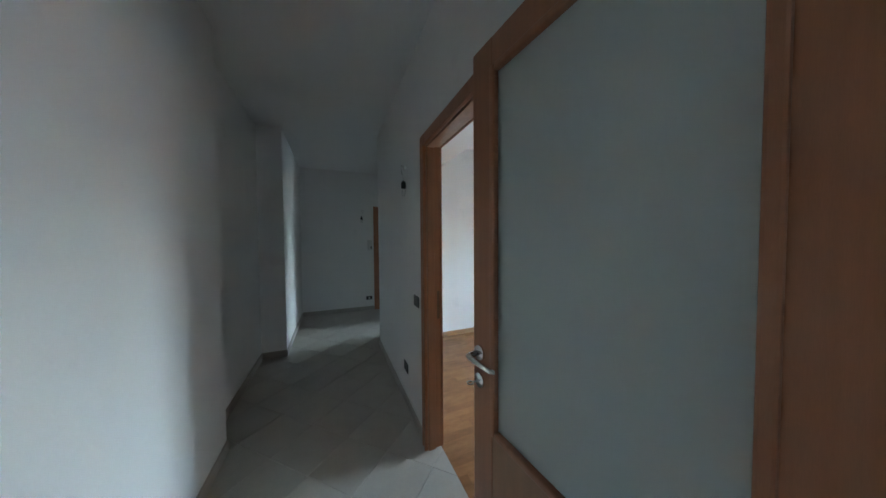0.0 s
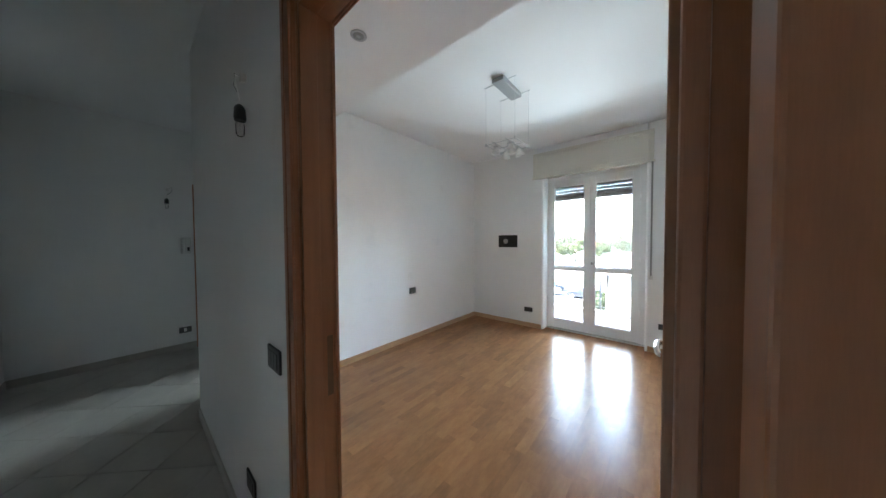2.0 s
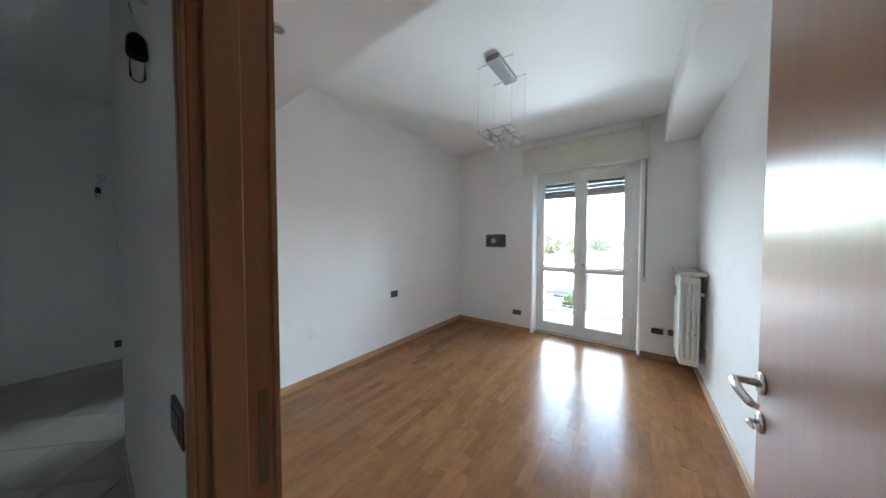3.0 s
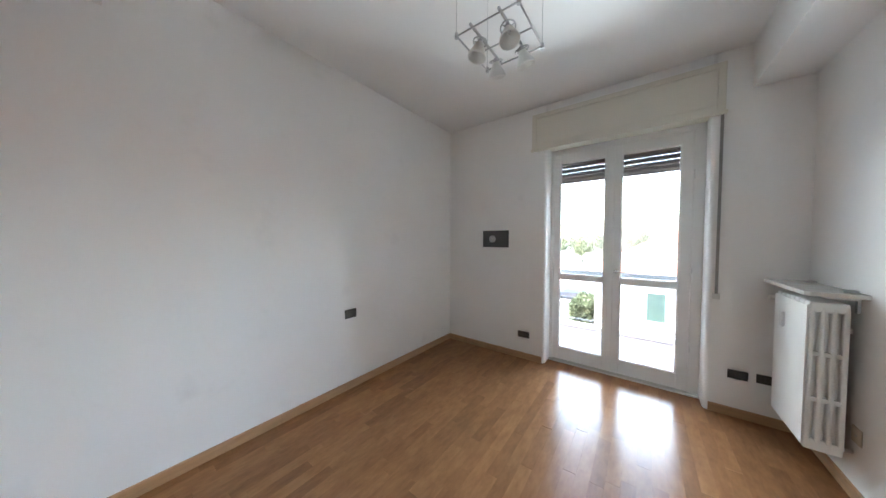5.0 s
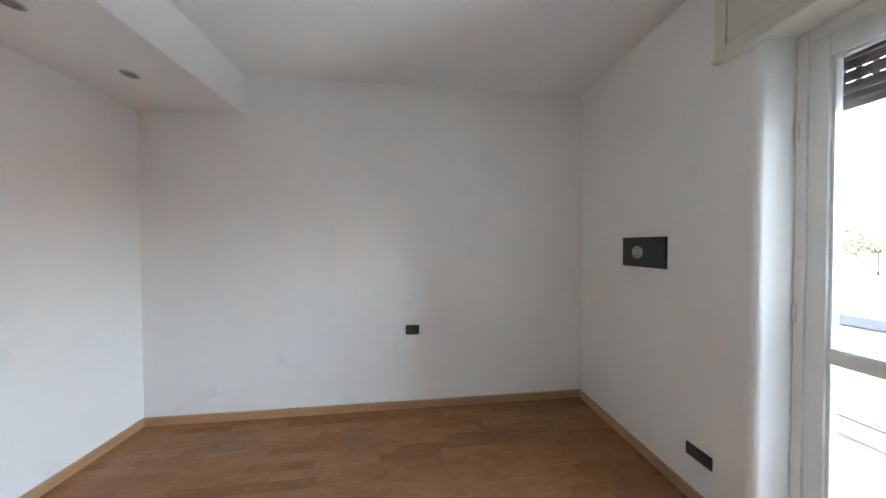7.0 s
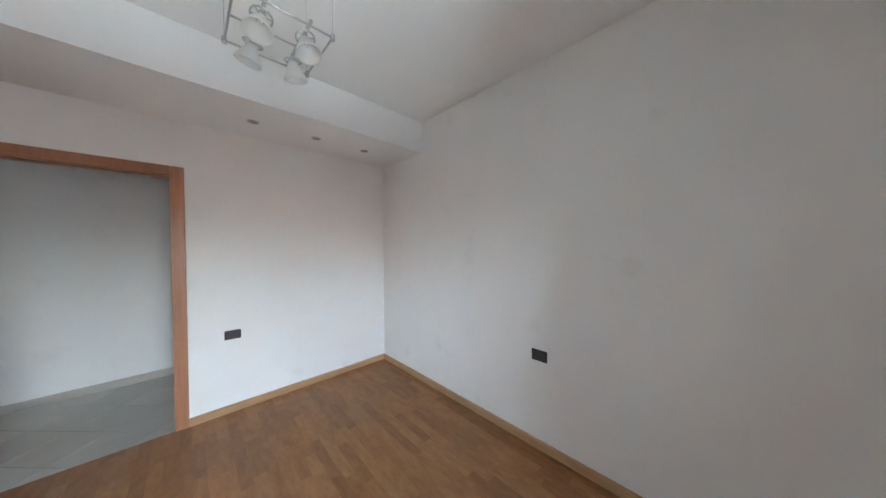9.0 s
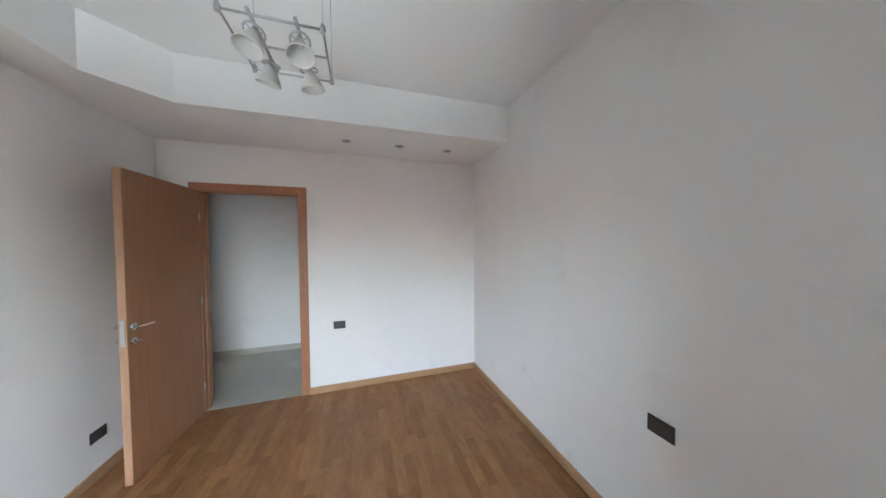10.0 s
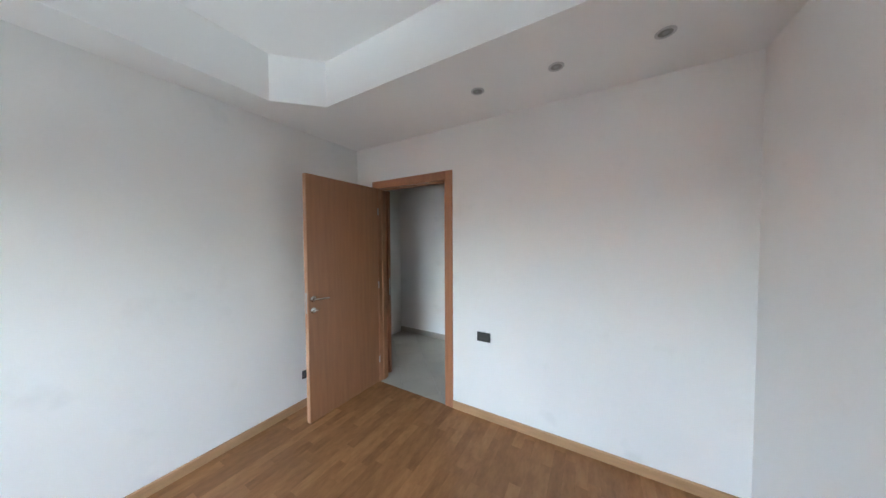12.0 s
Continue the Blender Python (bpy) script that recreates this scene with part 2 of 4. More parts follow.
def thing(name, label, category, at=(0, 0, 0), m=None, group=""):
    ob = new(name)
    ob.empty_display_size = 0.1
    ob.matrix_basis = m if m is not None else Matrix.Translation(at)
    if m is not None:
        LOCAL.add(ob)
    return tagged(ob, label, category, group)


def solid(name, bm, mat, label, category, kind="", group=""):
    return tagged(new(name, mesh_of(name, bm, mat)), label, category, group, kind)


def wall(name, label, *dims, mat=None):
    return solid(name, boxes(*dims), mat or PAINT, label, "wall", "structure")


# ---- plan ----
RX, RY, CZ = 3.05, 3.71, 2.83        # room width, depth, ceiling height
SZ, SY, BX = 2.505, 0.787, 2.755     # soffit underside, soffit front, side beam face
DT = 0.10                            # partition thickness
OX0, OX1, OZ = 1.930, 2.745, 2.062   # room doorway
WX0, WX1, WZ = 1.285, 2.545, 2.36    # balcony doorway
WT = 0.40                            # outer wall thickness
CX0, CX1 = -2.03, 3.58               # corridor ends
KY0, KY1 = -1.02, -0.165             # doorway at the corridor's end

# ---- room shell ----
wall("wall_south", "white painted partition wall with a doorway", (-0.06, OX0 - 0.03, -DT, 0, 0, CZ), (OX1 + 0.03, CX1, -DT, 0, 0, CZ), (OX0 - 0.03, OX1 + 0.03, -DT, 0, OZ + 0.03, CZ))
wall("wall_west", "plain white painted wall", (-0.06, 0, 0, RY, 0, CZ))
wall("wall_east", "plain white painted wall", (RX, RX + 0.12, 0, RY, 0, CZ))
bm = boxes((WX0, WX1, RY + 0.30, RY + WT, 2.44, CZ + 0.3), (WX0, WX1, RY, RY + 0.30, 2.70, CZ + 0.3), (WX0, WX1, RY, RY + WT, -0.3, -0.03))
for x0, xe, s in ((-0.1, WX0, -1), (RX + 0.12, WX1, 1)):
    r = 0.032
    arc = [(xe + s * r * (1 - math.cos(a)), RY + r * (1 - math.sin(a))) for a in (k * math.pi / 12 for k in range(7))]
    prism(bm, [(x0, RY + WT), (xe, RY + WT)] + arc + [(x0, RY)], -0.3, CZ + 0.3)
solid("wall_north", bm, PAINT, "white painted outer wall with a balcony doorway", "wall", "structure")
solid("ceiling", boxes((-0.06, RX + 0.12, -DT, RY, CZ, CZ + 0.12)), CEIL, "flat white painted room ceiling", "ceiling", "structure")
bm = bmesh.new()
prism(bm, [(0, 0), (RX, 0), (RX, RY), (BX, RY), (BX, 1.05), (2.49, SY), (0, SY)], SZ, CZ - 0.001)
solid("ceiling_soffit", bm, CEIL, "dropped white plaster soffit with a chamfered corner", "ceiling", "structure")
floor = solid("floor", boxes((-0.06, RX + 0.12, 0, RY + 0.16, -0.14, -0.012)), UNDER, "strip oak parquet floor, varnished and glossy", "floor", "structure")

# ---- corridor shell ----
wall("wall_corridor_near", "plain white painted corridor wall", (1.40, CX1, -1.47, -1.37, 0, CZ), (1.40, 1.50, -1.60, -1.47, 0, CZ))
wall("wall_corridor_recess", "white painted recessed corridor wall", (-0.17, 1.50, -1.60, -1.50, 0, CZ))
wall("wall_corridor_far_side", "white painted hall wall", (CX0, -0.17, -1.60, -1.235, 0, CZ))
wall("wall_hall_end", "white painted wall at the end of the hall", (CX0 - 0.12, CX0, -1.60, RY, 0, CZ))
# Unseen wall: its narrow doorway is sized to cast a strip of light.
wall("wall_hall_north", "white painted unseen hall wall, its narrow doorway shaping the light", (CX0, -1.00, 1.3, 1.4, 0, CZ), (-1.00, -0.62, 1.3, 1.4, 2.1, CZ), (-0.62, -0.06, 1.3, 1.4, 0, CZ))
wall("wall_corridor_end", "white painted wall with a doorway", (CX1, CX1 + DT, -1.47, KY0 - 0.03, 0, CZ), (CX1, CX1 + DT, KY1 + 0.03, 0, 0, CZ), (CX1, CX1 + DT, KY0 - 0.03, KY1 + 0.03, OZ + 0.03, CZ))
solid("ceiling_corridor", boxes((CX0 - 0.12, CX1 + DT, -1.60, -DT - 0.001, CZ, CZ + 0.12), (CX0 - 0.12, -0.061, -DT - 0.001, RY, CZ, CZ + 0.12)), CEIL, "flat white painted corridor ceiling", "ceiling", "structure")
corridor_floor = solid("floor_corridor", boxes((CX0 - 0.12, CX1 + DT, -1.60, -0.001, -0.14, -0.008), (CX0 - 0.12, -0.061, 0, RY, -0.14, -0.008)), GROUT, "diagonal beige ceramic tile floor", "floor", "structure")
# room behind the walker
wall("wall_back_room", "plain white walls of the room behind", (CX1 + DT, 6.6, -2.7, -2.6, 0, CZ), (CX1 + DT, 5.2, 1.0, 1.1, 0, CZ), (5.2, 6.0, 1.0, 1.1, 0, 0.9), (5.2, 6.0, 1.0, 1.1, 2.2, CZ), (6.0, 6.6, 1.0, 1.1, 0, CZ), (6.5, 6.6, -2.6, 1.0, 0, CZ),
      (CX1, CX1 + DT, -2.7, -1.47, 0, CZ), (CX1, CX1 + DT, 0, 1.1, 0, CZ))
solid("ceiling_back_room", boxes((CX1 + DT, 6.6, -2.7, 1.1, CZ, CZ + 0.12)), CEIL, "plain white ceiling", "ceiling", "structure")
solid("floor_back_room", boxes((CX1 + DT, 6.6, -2.7, 1.1, -0.14, 0.0)), TILE_SKIRT, "beige tiled floor of the room behind", "floor", "structure")


# ---- skirting ----
def skirting(name, mat, h, d, runs, label):
    for (x0, y0), (x1, y1) in runs:
        a, b = Vector((x0, y0)), Vector((x1, y1))
        u = (b - a).normalized()
        n = Vector((-u.y, u.x))
        bm = bmesh.new()
        prof = [(0.0, 0.0), (d, 0.0), (d, h - 0.006), (d - 0.005, h), (0.0, h)]
        rows = [[bm.verts.new((p.x + n.x * o, p.y + n.y * o, z)) for o, z in prof] for p in (a, b)]
        for i in range(5):
            bm.faces.new((rows[0][i], rows[0][(i + 1) % 5], rows[1][(i + 1) % 5], rows[1][i]))
        bm.faces.new(rows[0])
        bm.faces.new(rows[1][::-1])
        solid(name, bm, mat, label, "baseboard", "structure")


CASL, CASR = OX0 - 0.075, OX1 + 0.075
skirting("baseboard", OAK, 0.068, 0.013, [((0.013, 0), (CASL, 0)), ((CASR, 0), (RX - 0.013, 0)), ((RX, 0), (RX, RY)), ((RX - 0.013, RY), (WX1 + 0.03, RY)), ((WX0 - 0.03, RY), (0.013, RY)), ((0, RY), (0, 0))], "low oak skirting board along the parquet")
skirting("baseboard_tile", TILE_SKIRT, 0.08, 0.009, [((CASL, -DT), (-0.069, -DT)), ((-0.06, -DT), (-0.06, 1.3)), ((CX0, 1.3), (CX0, 1.14)), ((CX0, 0.105), (CX0, -1.235)), ((CX0 + 0.009, -1.235), (-0.17, -1.235)), ((-0.17, -1.235), (-0.17, -1.50)),
         ((-0.161, -1.50), (1.40, -1.50)), ((1.40, -1.50), (1.40, -1.37)), ((1.40, -1.37), (CX1, -1.37)), ((CX1, -DT), (CASR, -DT))], "beige ceramic tile skirting in the corridor")


# ---- door frames ----
def room_door_frame():
    f = thing("door_frame", "stained beech door frame with moulded casings around the room doorway", "door frame", ((OX0 + OX1) / 2, -DT / 2, 0))
    w = 0.075
    for side, y0, y1 in (("room", 0.001, 0.009), ("corridor", -DT - 0.016, -DT - 0.001)):
        s = 1 if side == "room" else -1
        yf = y1 if s > 0 else y0
        for x0, x1, inner in ((OX0 - w, OX0 + 0.004, 1), (OX1 - 0.004, OX1 + w, -1)):
            bm = boxes((x0, x1, y0, y1, 0, OZ + w), bevel=0.003)
            xi = x1 if inner > 0 else x0
            box(bm, min(xi, xi - inner * 0.018), max(xi, xi - inner * 0.018), min(yf, yf + s * (0.002 if s > 0 else 0.007)), max(yf, yf + s * (0.002 if s > 0 else 0.007)), 0, OZ + 0.016, 0.003)
            xo = x0 if inner > 0 else x1
            box(bm, min(xo + inner * 0.010, xo + inner * 0.030), max(xo + inner * 0.010, xo + inner * 0.030), min(yf, yf + s * 0.004), max(yf, yf + s * 0.004), 0, OZ + w - 0.012, 0.0018)
            part("casing", bm, BEECH_FRAME, f)
        bm = boxes((OX0 + 0.005, OX1 - 0.005, y0, y1 - 0.001 * s if s > 0 else y1, OZ - 0.004, OZ + w), bevel=0.004)
        box(bm, OX0 - 0.012, OX1 + 0.012, min(yf, yf + s * 0.006), max(yf, yf + s * 0.006), OZ - 0.004, OZ + 0.014, 0.003)
        part("head_casing", bm, BEECH_FRAME, f)
    for x0, x1, xs in ((OX0 - 0.029, OX0, 1), (OX1, OX1 + 0.029, -1)):
        bm = boxes((x0, x1, -DT, 0, 0, OZ + 0.029))
        a = OX0 if xs > 0 else OX1 - 0.012
        box(bm, a, a + 0.012, -DT + 0.004, -0.046, 0, OZ, 0.002)
        part("jamb", bm, BEECH, f)
    bm = boxes((OX0, OX1, -DT, 0, OZ, OZ + 0.029))
    box(bm, OX0 + 0.012, OX1 - 0.012, -DT + 0.004, -0.046, OZ - 0.012, OZ, 0.002)
    part("head_jamb", bm, BEECH, f)
    bm = boxes((OX0 - 0.0005, OX0 + 0.0015, -0.026, -0.008, 0.90, 1.09), bevel=0.0005)
    box(bm, OX0 + 0.0005, OX0 + 0.0021, -0.022, -0.012, 1.0, 1.03)
    part("strike_plate", bm, BRONZE, f, "steel strike plate in the jamb")
    return f


room_door_frame()


def lever_set(parent, o, u, n, lock_key):
    """Lever on a round rose and a lock rose below; o: spindle, u: way the lever points, n: out of the leaf."""
    o, u, n = Vector(o), Vector(u).normalized(), Vector(n).normalized()
    turn = n.to_track_quat("Z", "Y").to_matrix().to_4x4()
    at = Matrix.Translation(o) @ turn
    part("rose", lathe(bmesh.new(), [(0.026, 0), (0.026, 0.006), (0.023, 0.009), (0.0005, 0.009)], at, 24), CHROME, parent, "round satin rose")
    bm = bmesh.new()
    dn = Vector((0, 0, -1))
    tube(bm, [o + n * 0.008, o + n * 0.040, o + n * 0.050 + u * 0.006, o + n * 0.053 + u * 0.022, o + n * 0.052 + u * 0.07 + dn * 0.002, o + n * 0.045 + u * 0.115 + dn * 0.006, o + n * 0.036 + u * 0.125 + dn * 0.007], 0.008, 10, [0.009, 0.009, 0.0095, 0.0095, 0.009, 0.0085, 0.006])
    part("lever", bm, CHROME, parent, "curved satin chrome lever")
    lo = o + dn * 0.096
    bm = lathe(bmesh.new(), [(0.025, 0), (0.025, 0.005), (0.022, 0.008), (0.0005, 0.008)], Matrix.Translation(lo) @ turn, 24)
    part("lock_rose", bm, CHROME, parent, "round keyhole rose")
    if lock_key:
        bm = tube(bmesh.new(), [lo + n * 0.006, lo + n * 0.03], 0.003, 8)
        ring(bm, Matrix.Translation(lo + n * 0.040) @ turn @ pose(0, 0, 0, 90, 0, 0), 0.010, 0.0025, 16, 6)
        part("key", bm, STEEL, parent, "small key in the lock")
    else:
        bm = tube(bmesh.new(), [lo + n * 0.006, lo + n * 0.022], 0.006, 10)
        tube(bm, [lo + n * 0.022 - u * 0.008, lo + n * 0.024 + u * 0.012, lo + n * 0.022 + u * 0.038], 0.004, 8, [0.003, 0.0055, 0.0035])
        part("turn_knob", bm, CHROME, parent, "small lock turn")


def room_door():
    d = thing("door_1", "open flush door in glossy reddish beech veneer", "door", m=pose(2.746, 0.010, 0, 0, 0, -1.9))
    x0, x1, y0, y1 = 0.0, 0.042, 0.0, 0.778
    leaf = part("door_leaf", boxes((x0, x1, y0, y1 - 0.005, 0.008, 2.062), bevel=0.0015), BEECH, d)
    part("edge_lipping", boxes((x0 + 0.0005, x1 - 0.0005, y1 - 0.0048, y1, 0.0085, 2.0615), bevel=0.001), LIPPING, leaf, "lighter edge band")
    lever_set(d, (x0, y1 - 0.046, 1.037), (0, -1, 0), (-1, 0, 0), False)
    lever_set(d, (x1, y1 - 0.046, 1.037), (0, -1, 0), (1, 0, 0), True)
    part("latch_plate", boxes((x0 + 0.010, x1 - 0.010, y1 - 0.001, y1 + 0.0025, 0.92, 1.09), bevel=0.001), STEEL, d, "steel lock face plate")
    for z in (0.25, 1.05, 1.82):
        part("hinge", tube(bmesh.new(), [(-0.002, -0.002, z - 0.035), (-0.002, -0.002, z + 0.035)], 0.006, 10), STEEL, d, "steel barrel hinge")
    return tagged(d, kind="structure")


room_door()


def glass_door():
    """Half-glazed leaf of the corridor's end doorway, swung back along the partition."""
    a, b = Vector((2.773, -0.2145, 0)), Vector((3.562, -0.152, 0))
    u = (b - a).normalized()
    ang = math.degrees(math.atan2(u.y, u.x))
    d = thing("door_2", "open half-glazed beech door with etched glass", "door", m=pose(a.x, a.y, 0, 0, 0, ang))
    L, T, H = (b - a).length, 0.040, 2.07
    g0, g1, z0, z1 = 0.104, L - 0.112, 0.80, 1.972
    part("lock_stile", boxes((0, g0, 0, T, 0.008, H), bevel=0.003), BEECH_FRAME, d)
    part("hinge_stile", boxes((g1, L, 0, T, 0.008, H), bevel=0.003), BEECH_FRAME, d)
    part("top_rail", boxes((g0 + 0.0005, g1 - 0.0005, 0.001, T - 0.001, z1, H - 0.001), bevel=0.002), BEECH_FRAME, d)
    part("bottom_panel", boxes((g0 + 0.0005, g1 - 0.0005, 0.001, T - 0.001, 0.009, z0), bevel=0.002), BEECH, d)
    part("glass", boxes((g0 - 0.004, g1 + 0.004, T / 2 - 0.003, T / 2 + 0.003, z0 - 0.004, z1 + 0.004)), FROST, d, "etched frosted pane")
    w = 0.022
    for y0, y1 in ((-0.006, T / 2 - 0.004), (T / 2 + 0.004, T + 0.006)):
        for q in ((g0 - 0.006, g0 + w - 0.006, z0 - 0.006, z1 + 0.006), (g1 - w + 0.006, g1 + 0.006, z0 - 0.006, z1 + 0.006), (g0 + w - 0.0055, g1 - w + 0.0055, z1 - w + 0.006, z1 + 0.006), (g0 + w - 0.0055, g1 - w + 0.0055, z0 - 0.006, z0 + w - 0.006)):
            part("glazing_bead", boxes((q[0], q[1], y0, y1, q[2], q[3]), bevel=0.005), BEECH_FRAME, d)
    lever_set(d, (0.038, 0, 1.045), (1, 0, 0), (0, -1, 0), True)
    part("latch_plate", boxes((-0.002, 0.001, 0.010, 0.030, 0.90, 1.09), bevel=0.0008), STEEL, d, "steel lock face plate")
    return tagged(d, kind="structure")


glass_door()


def end_door_frame():
    f = thing("door_frame", "stained beech door frame around the doorway at the corridor end", "door frame", (CX1 + 0.05, (KY0 + KY1) / 2, 0))
    for x0, x1 in ((CX1 - 0.016, CX1 - 0.001), (CX1 + DT + 0.001, CX1 + DT + 0.016)):
        for y0, y1 in ((KY0 - 0.075, KY0 + 0.004), (KY1 - 0.004, KY1 + 0.06)):
            part("casing", boxes((x0, x1, y0, y1, 0, OZ + 0.075), bevel=0.004), BEECH_FRAME, f)
        part("head_casing", boxes((x0, x1, KY0 + 0.005, KY1 - 0.005, OZ - 0.004, OZ + 0.075), bevel=0.004), BEECH_FRAME, f)
    for y0, y1 in ((KY0 - 0.029, KY0), (KY1, KY1 + 0.029)):
        part("jamb", boxes((CX1, CX1 + DT, y0, y1, 0, OZ + 0.029)), BEECH, f)
    part("head_jamb", boxes((CX1, CX1 + DT, KY0, KY1, OZ, OZ + 0.029)), BEECH, f)


end_door_frame()


def entrance_door():
    d = thing("door_3", "closed brown entrance door in the end wall of the hall", "door", (CX0, 0.6, 0))
    x = CX0
    for y0, y1 in ((0.105, 0.20), (1.06, 1.14)):
        part("casing", boxes((x + 0.001, x + 0.022, y0, y1, 0, 2.15), bevel=0.004), BEECH_FRAME, d)
    part("head_casing", boxes((x + 0.001, x + 0.021, 0.2005, 1.0595, 2.07, 2.15), bevel=0.004), BEECH_FRAME, d)
    part("door_leaf", boxes((x + 0.001, x + 0.012, 0.2005, 1.0595, 0.006, 2.069), bevel=0.002), BEECH, d)
    tagged(d, kind="structure")


entrance_door()


# ---- balcony door ----
FY = 3.945          # plane of the sashes


def balcony_door():
    w = thing("window_1", "white painted double balcony door with a transom rail", "balcony door", (1.91, FY, 0))
    y0, y1 = FY - 0.035, FY + 0.035
    part("outer_frame_side", boxes((WX0 + 0.001, WX0 + 0.035, y0 - 0.012, y1 + 0.02, -0.02, WZ + 0.03), bevel=0.003), WHITE, w)
    part("outer_frame_side", boxes((2.470, WX1 - 0.001, y0 - 0.012, y1 + 0.02, -0.02, WZ + 0.03), bevel=0.003), WHITE, w)
    part("outer_frame_head", boxes((WX0 + 0.036, 2.469, y0 - 0.010, y1 + 0.02, 2.325, WZ + 0.03), bevel=0.003), WHITE, w)
    part("threshold", boxes((WX0 + 0.001, WX1 - 0.001, FY - 0.09, RY + WT - 0.002, -0.028, 0.012), bevel=0.003), STONE, w, "worn stone threshold")
    for sx0, sx1, g0, g1 in ((1.298, 1.868, 1.378, 1.812), (1.8685, 2.474, 1.952, 2.392)):
        s = part("sash", boxes((sx0, g0, y0, y1, 0.014, 2.328), (g1, sx1, y0, y1, 0.014, 2.328), bevel=0.004), WHITE, w)
        part("top_rail", boxes((g0 + 0.0005, g1 - 0.0005, y0 + 0.001, y1 - 0.001, 2.228, 2.327), bevel=0.003), WHITE, s)
        part("bottom_rail", boxes((g0 + 0.0005, g1 - 0.0005, y0 + 0.001, y1 - 0.001, 0.015, 0.155), bevel=0.003), WHITE, s)
        part("transom_rail", boxes((g0 + 0.0005, g1 - 0.0005, y0 + 0.006, y1 - 0.006, 0.935, 0.985), bevel=0.003), WHITE, s)
        for z0, z1 in ((0.155, 0.935), (0.985, 2.228)):
            p = part("pane", boxes((g0 - 0.004, g1 + 0.004, FY - 0.002, FY + 0.002, z0 - 0.004, z1 + 0.004)), GLASS, s)
            p.visible_shadow = False
            for q in ((g0, g0 + 0.010, z0, z1), (g1 - 0.010, g1, z0, z1), (g0 + 0.0105, g1 - 0.0105, z0, z0 + 0.010), (g0 + 0.0105, g1 - 0.0105, z1 - 0.010, z1)):
                part("glazing_bead", boxes((q[0], q[1], y0 + 0.012, FY - 0.003, q[2], q[3]), bevel=0.002), WHITE, s)
    part("meeting_strip", boxes((1.845, 1.892, y0 - 0.014, y0 - 0.0005, 0.03, 2.32), bevel=0.005), WHITE, w)
    bm = lathe(bmesh.new(), [(0.018, 0), (0.018, 0.006), (0.009, 0.010), (0.009, 0.035), (0.0005, 0.036)], Matrix.Translation((1.918, y0 - 0.001, 1.055)) @ pose(0, 0, 0, 90, 0, 0), 16)
    tube(bm, [(1.918, y0 - 0.034, 1.055), (1.95, y0 - 0.040, 1.055), (2.03, y0 - 0.036, 1.053)], 0.007, 10)
    part("handle", bm, CHROME, w, "small satin lever handle")
    for z in (0.42, 1.12, 1.95):
        part("hinge", tube(bmesh.new(), [(1.294, y0 - 0.016, z - 0.04), (1.294, y0 - 0.016, z + 0.04)], 0.007, 8), WHITE, w)
        part("hinge", tube(bmesh.new(), [(2.476, y0 - 0.016, z - 0.04), (2.476, y0 - 0.016, z + 0.04)], 0.007, 8), WHITE, w)
    tagged(w, kind="structure")


balcony_door()


def shutter_box():
    b = thing("shutter_box", "cream painted roller shutter box with a framed panel under the ceiling", "shutter box", (1.87, RY, 2.35))
    x0, x1, y0, z0, z1 = 1.135, 2.612, RY - 0.045, 2.345, 2.735
    part("carcass", boxes((x0, x1, y0 + 0.012, RY - 0.001, z0 + 0.02, z1), (x0 - 0.012, x1 + 0.012, y0 - 0.006, RY - 0.001, z0, z0 + 0.022), bevel=0.003), CREAM, b)
    for q in ((x0, x0 + 0.045, z0 + 0.0225, z1), (x1 - 0.045, x1, z0 + 0.0225, z1), (x0 + 0.0455, x1 - 0.0455, z0 + 0.0225, z0 + 0.065), (x0 + 0.0455, x1 - 0.0455, z1 - 0.045, z1)):
        part("frame_strip", boxes((q[0], q[1], y0, y0 + 0.0115, q[2], q[3]), bevel=0.003), CREAM, b)
    part("panel", boxes((x0 + 0.05, x1 - 0.05, y0 + 0.006, y0 + 0.0118, z0 + 0.07, z1 - 0.05), bevel=0.002), CREAM, b)
    part("soffit_board", boxes((WX0 + 0.002, WX1 - 0.002, RY + 0.001, FY - 0.05, z0 + 0.03, z0 + 0.055)), CREAM, b)


shutter_box()


def roller_shutter():
    s = thing("roller_shutter", "brown roller shutter almost fully raised, with slotted slats", "roller shutter", (1.9, 4.03, 2.05))
    y = 4.035
    x0, x1 = WX0 + 0.012, WX1 - 0.012
    for z, top, slotted in ((2.0455, 2.0895, False), (2.090, 2.1358, True), (2.1390, 2.1858, True), (2.1890, 2.232, False), (2.2325, 2.276, False), (2.2765, 2.32, False), (2.3205, 2.42, False)):
        bm = bmesh.new()
        d = top - z
        prof = [(y - 0.005, z), (y - 0.008, z + d * 0.3), (y - 0.004, z + d * 0.9), (y, top), (y + 0.005, z + d * 0.9), (y + 0.003, z + d * 0.3), (y + 0.004, z)]
        rows = [[bm.verts.new((x, a, b)) for a, b in prof] for x in (x0, x1)]
        n = len(prof)
        for i in range(n):
            bm.faces.new((rows[0][i], rows[0][(i + 1) % n], rows[1][(i + 1) % n], rows[1][i]))
        bm.faces.new(rows[0])
        bm.faces.new(rows[1][::-1])
        if slotted:
            x = x0
            while x < x1 - 0.02:
                box(bm, x, x + 0.017, y - 0.003, y + 0.003, top - 0.002, top + 0.0046)
                x += 0.042
        part("slat", bm, SHUTTER, s)
    part("end_bar", boxes((x0, x1, y - 0.008, y + 0.008, 2.020, 2.0445), bevel=0.003), SHUTTER, s)


roller_shutter()


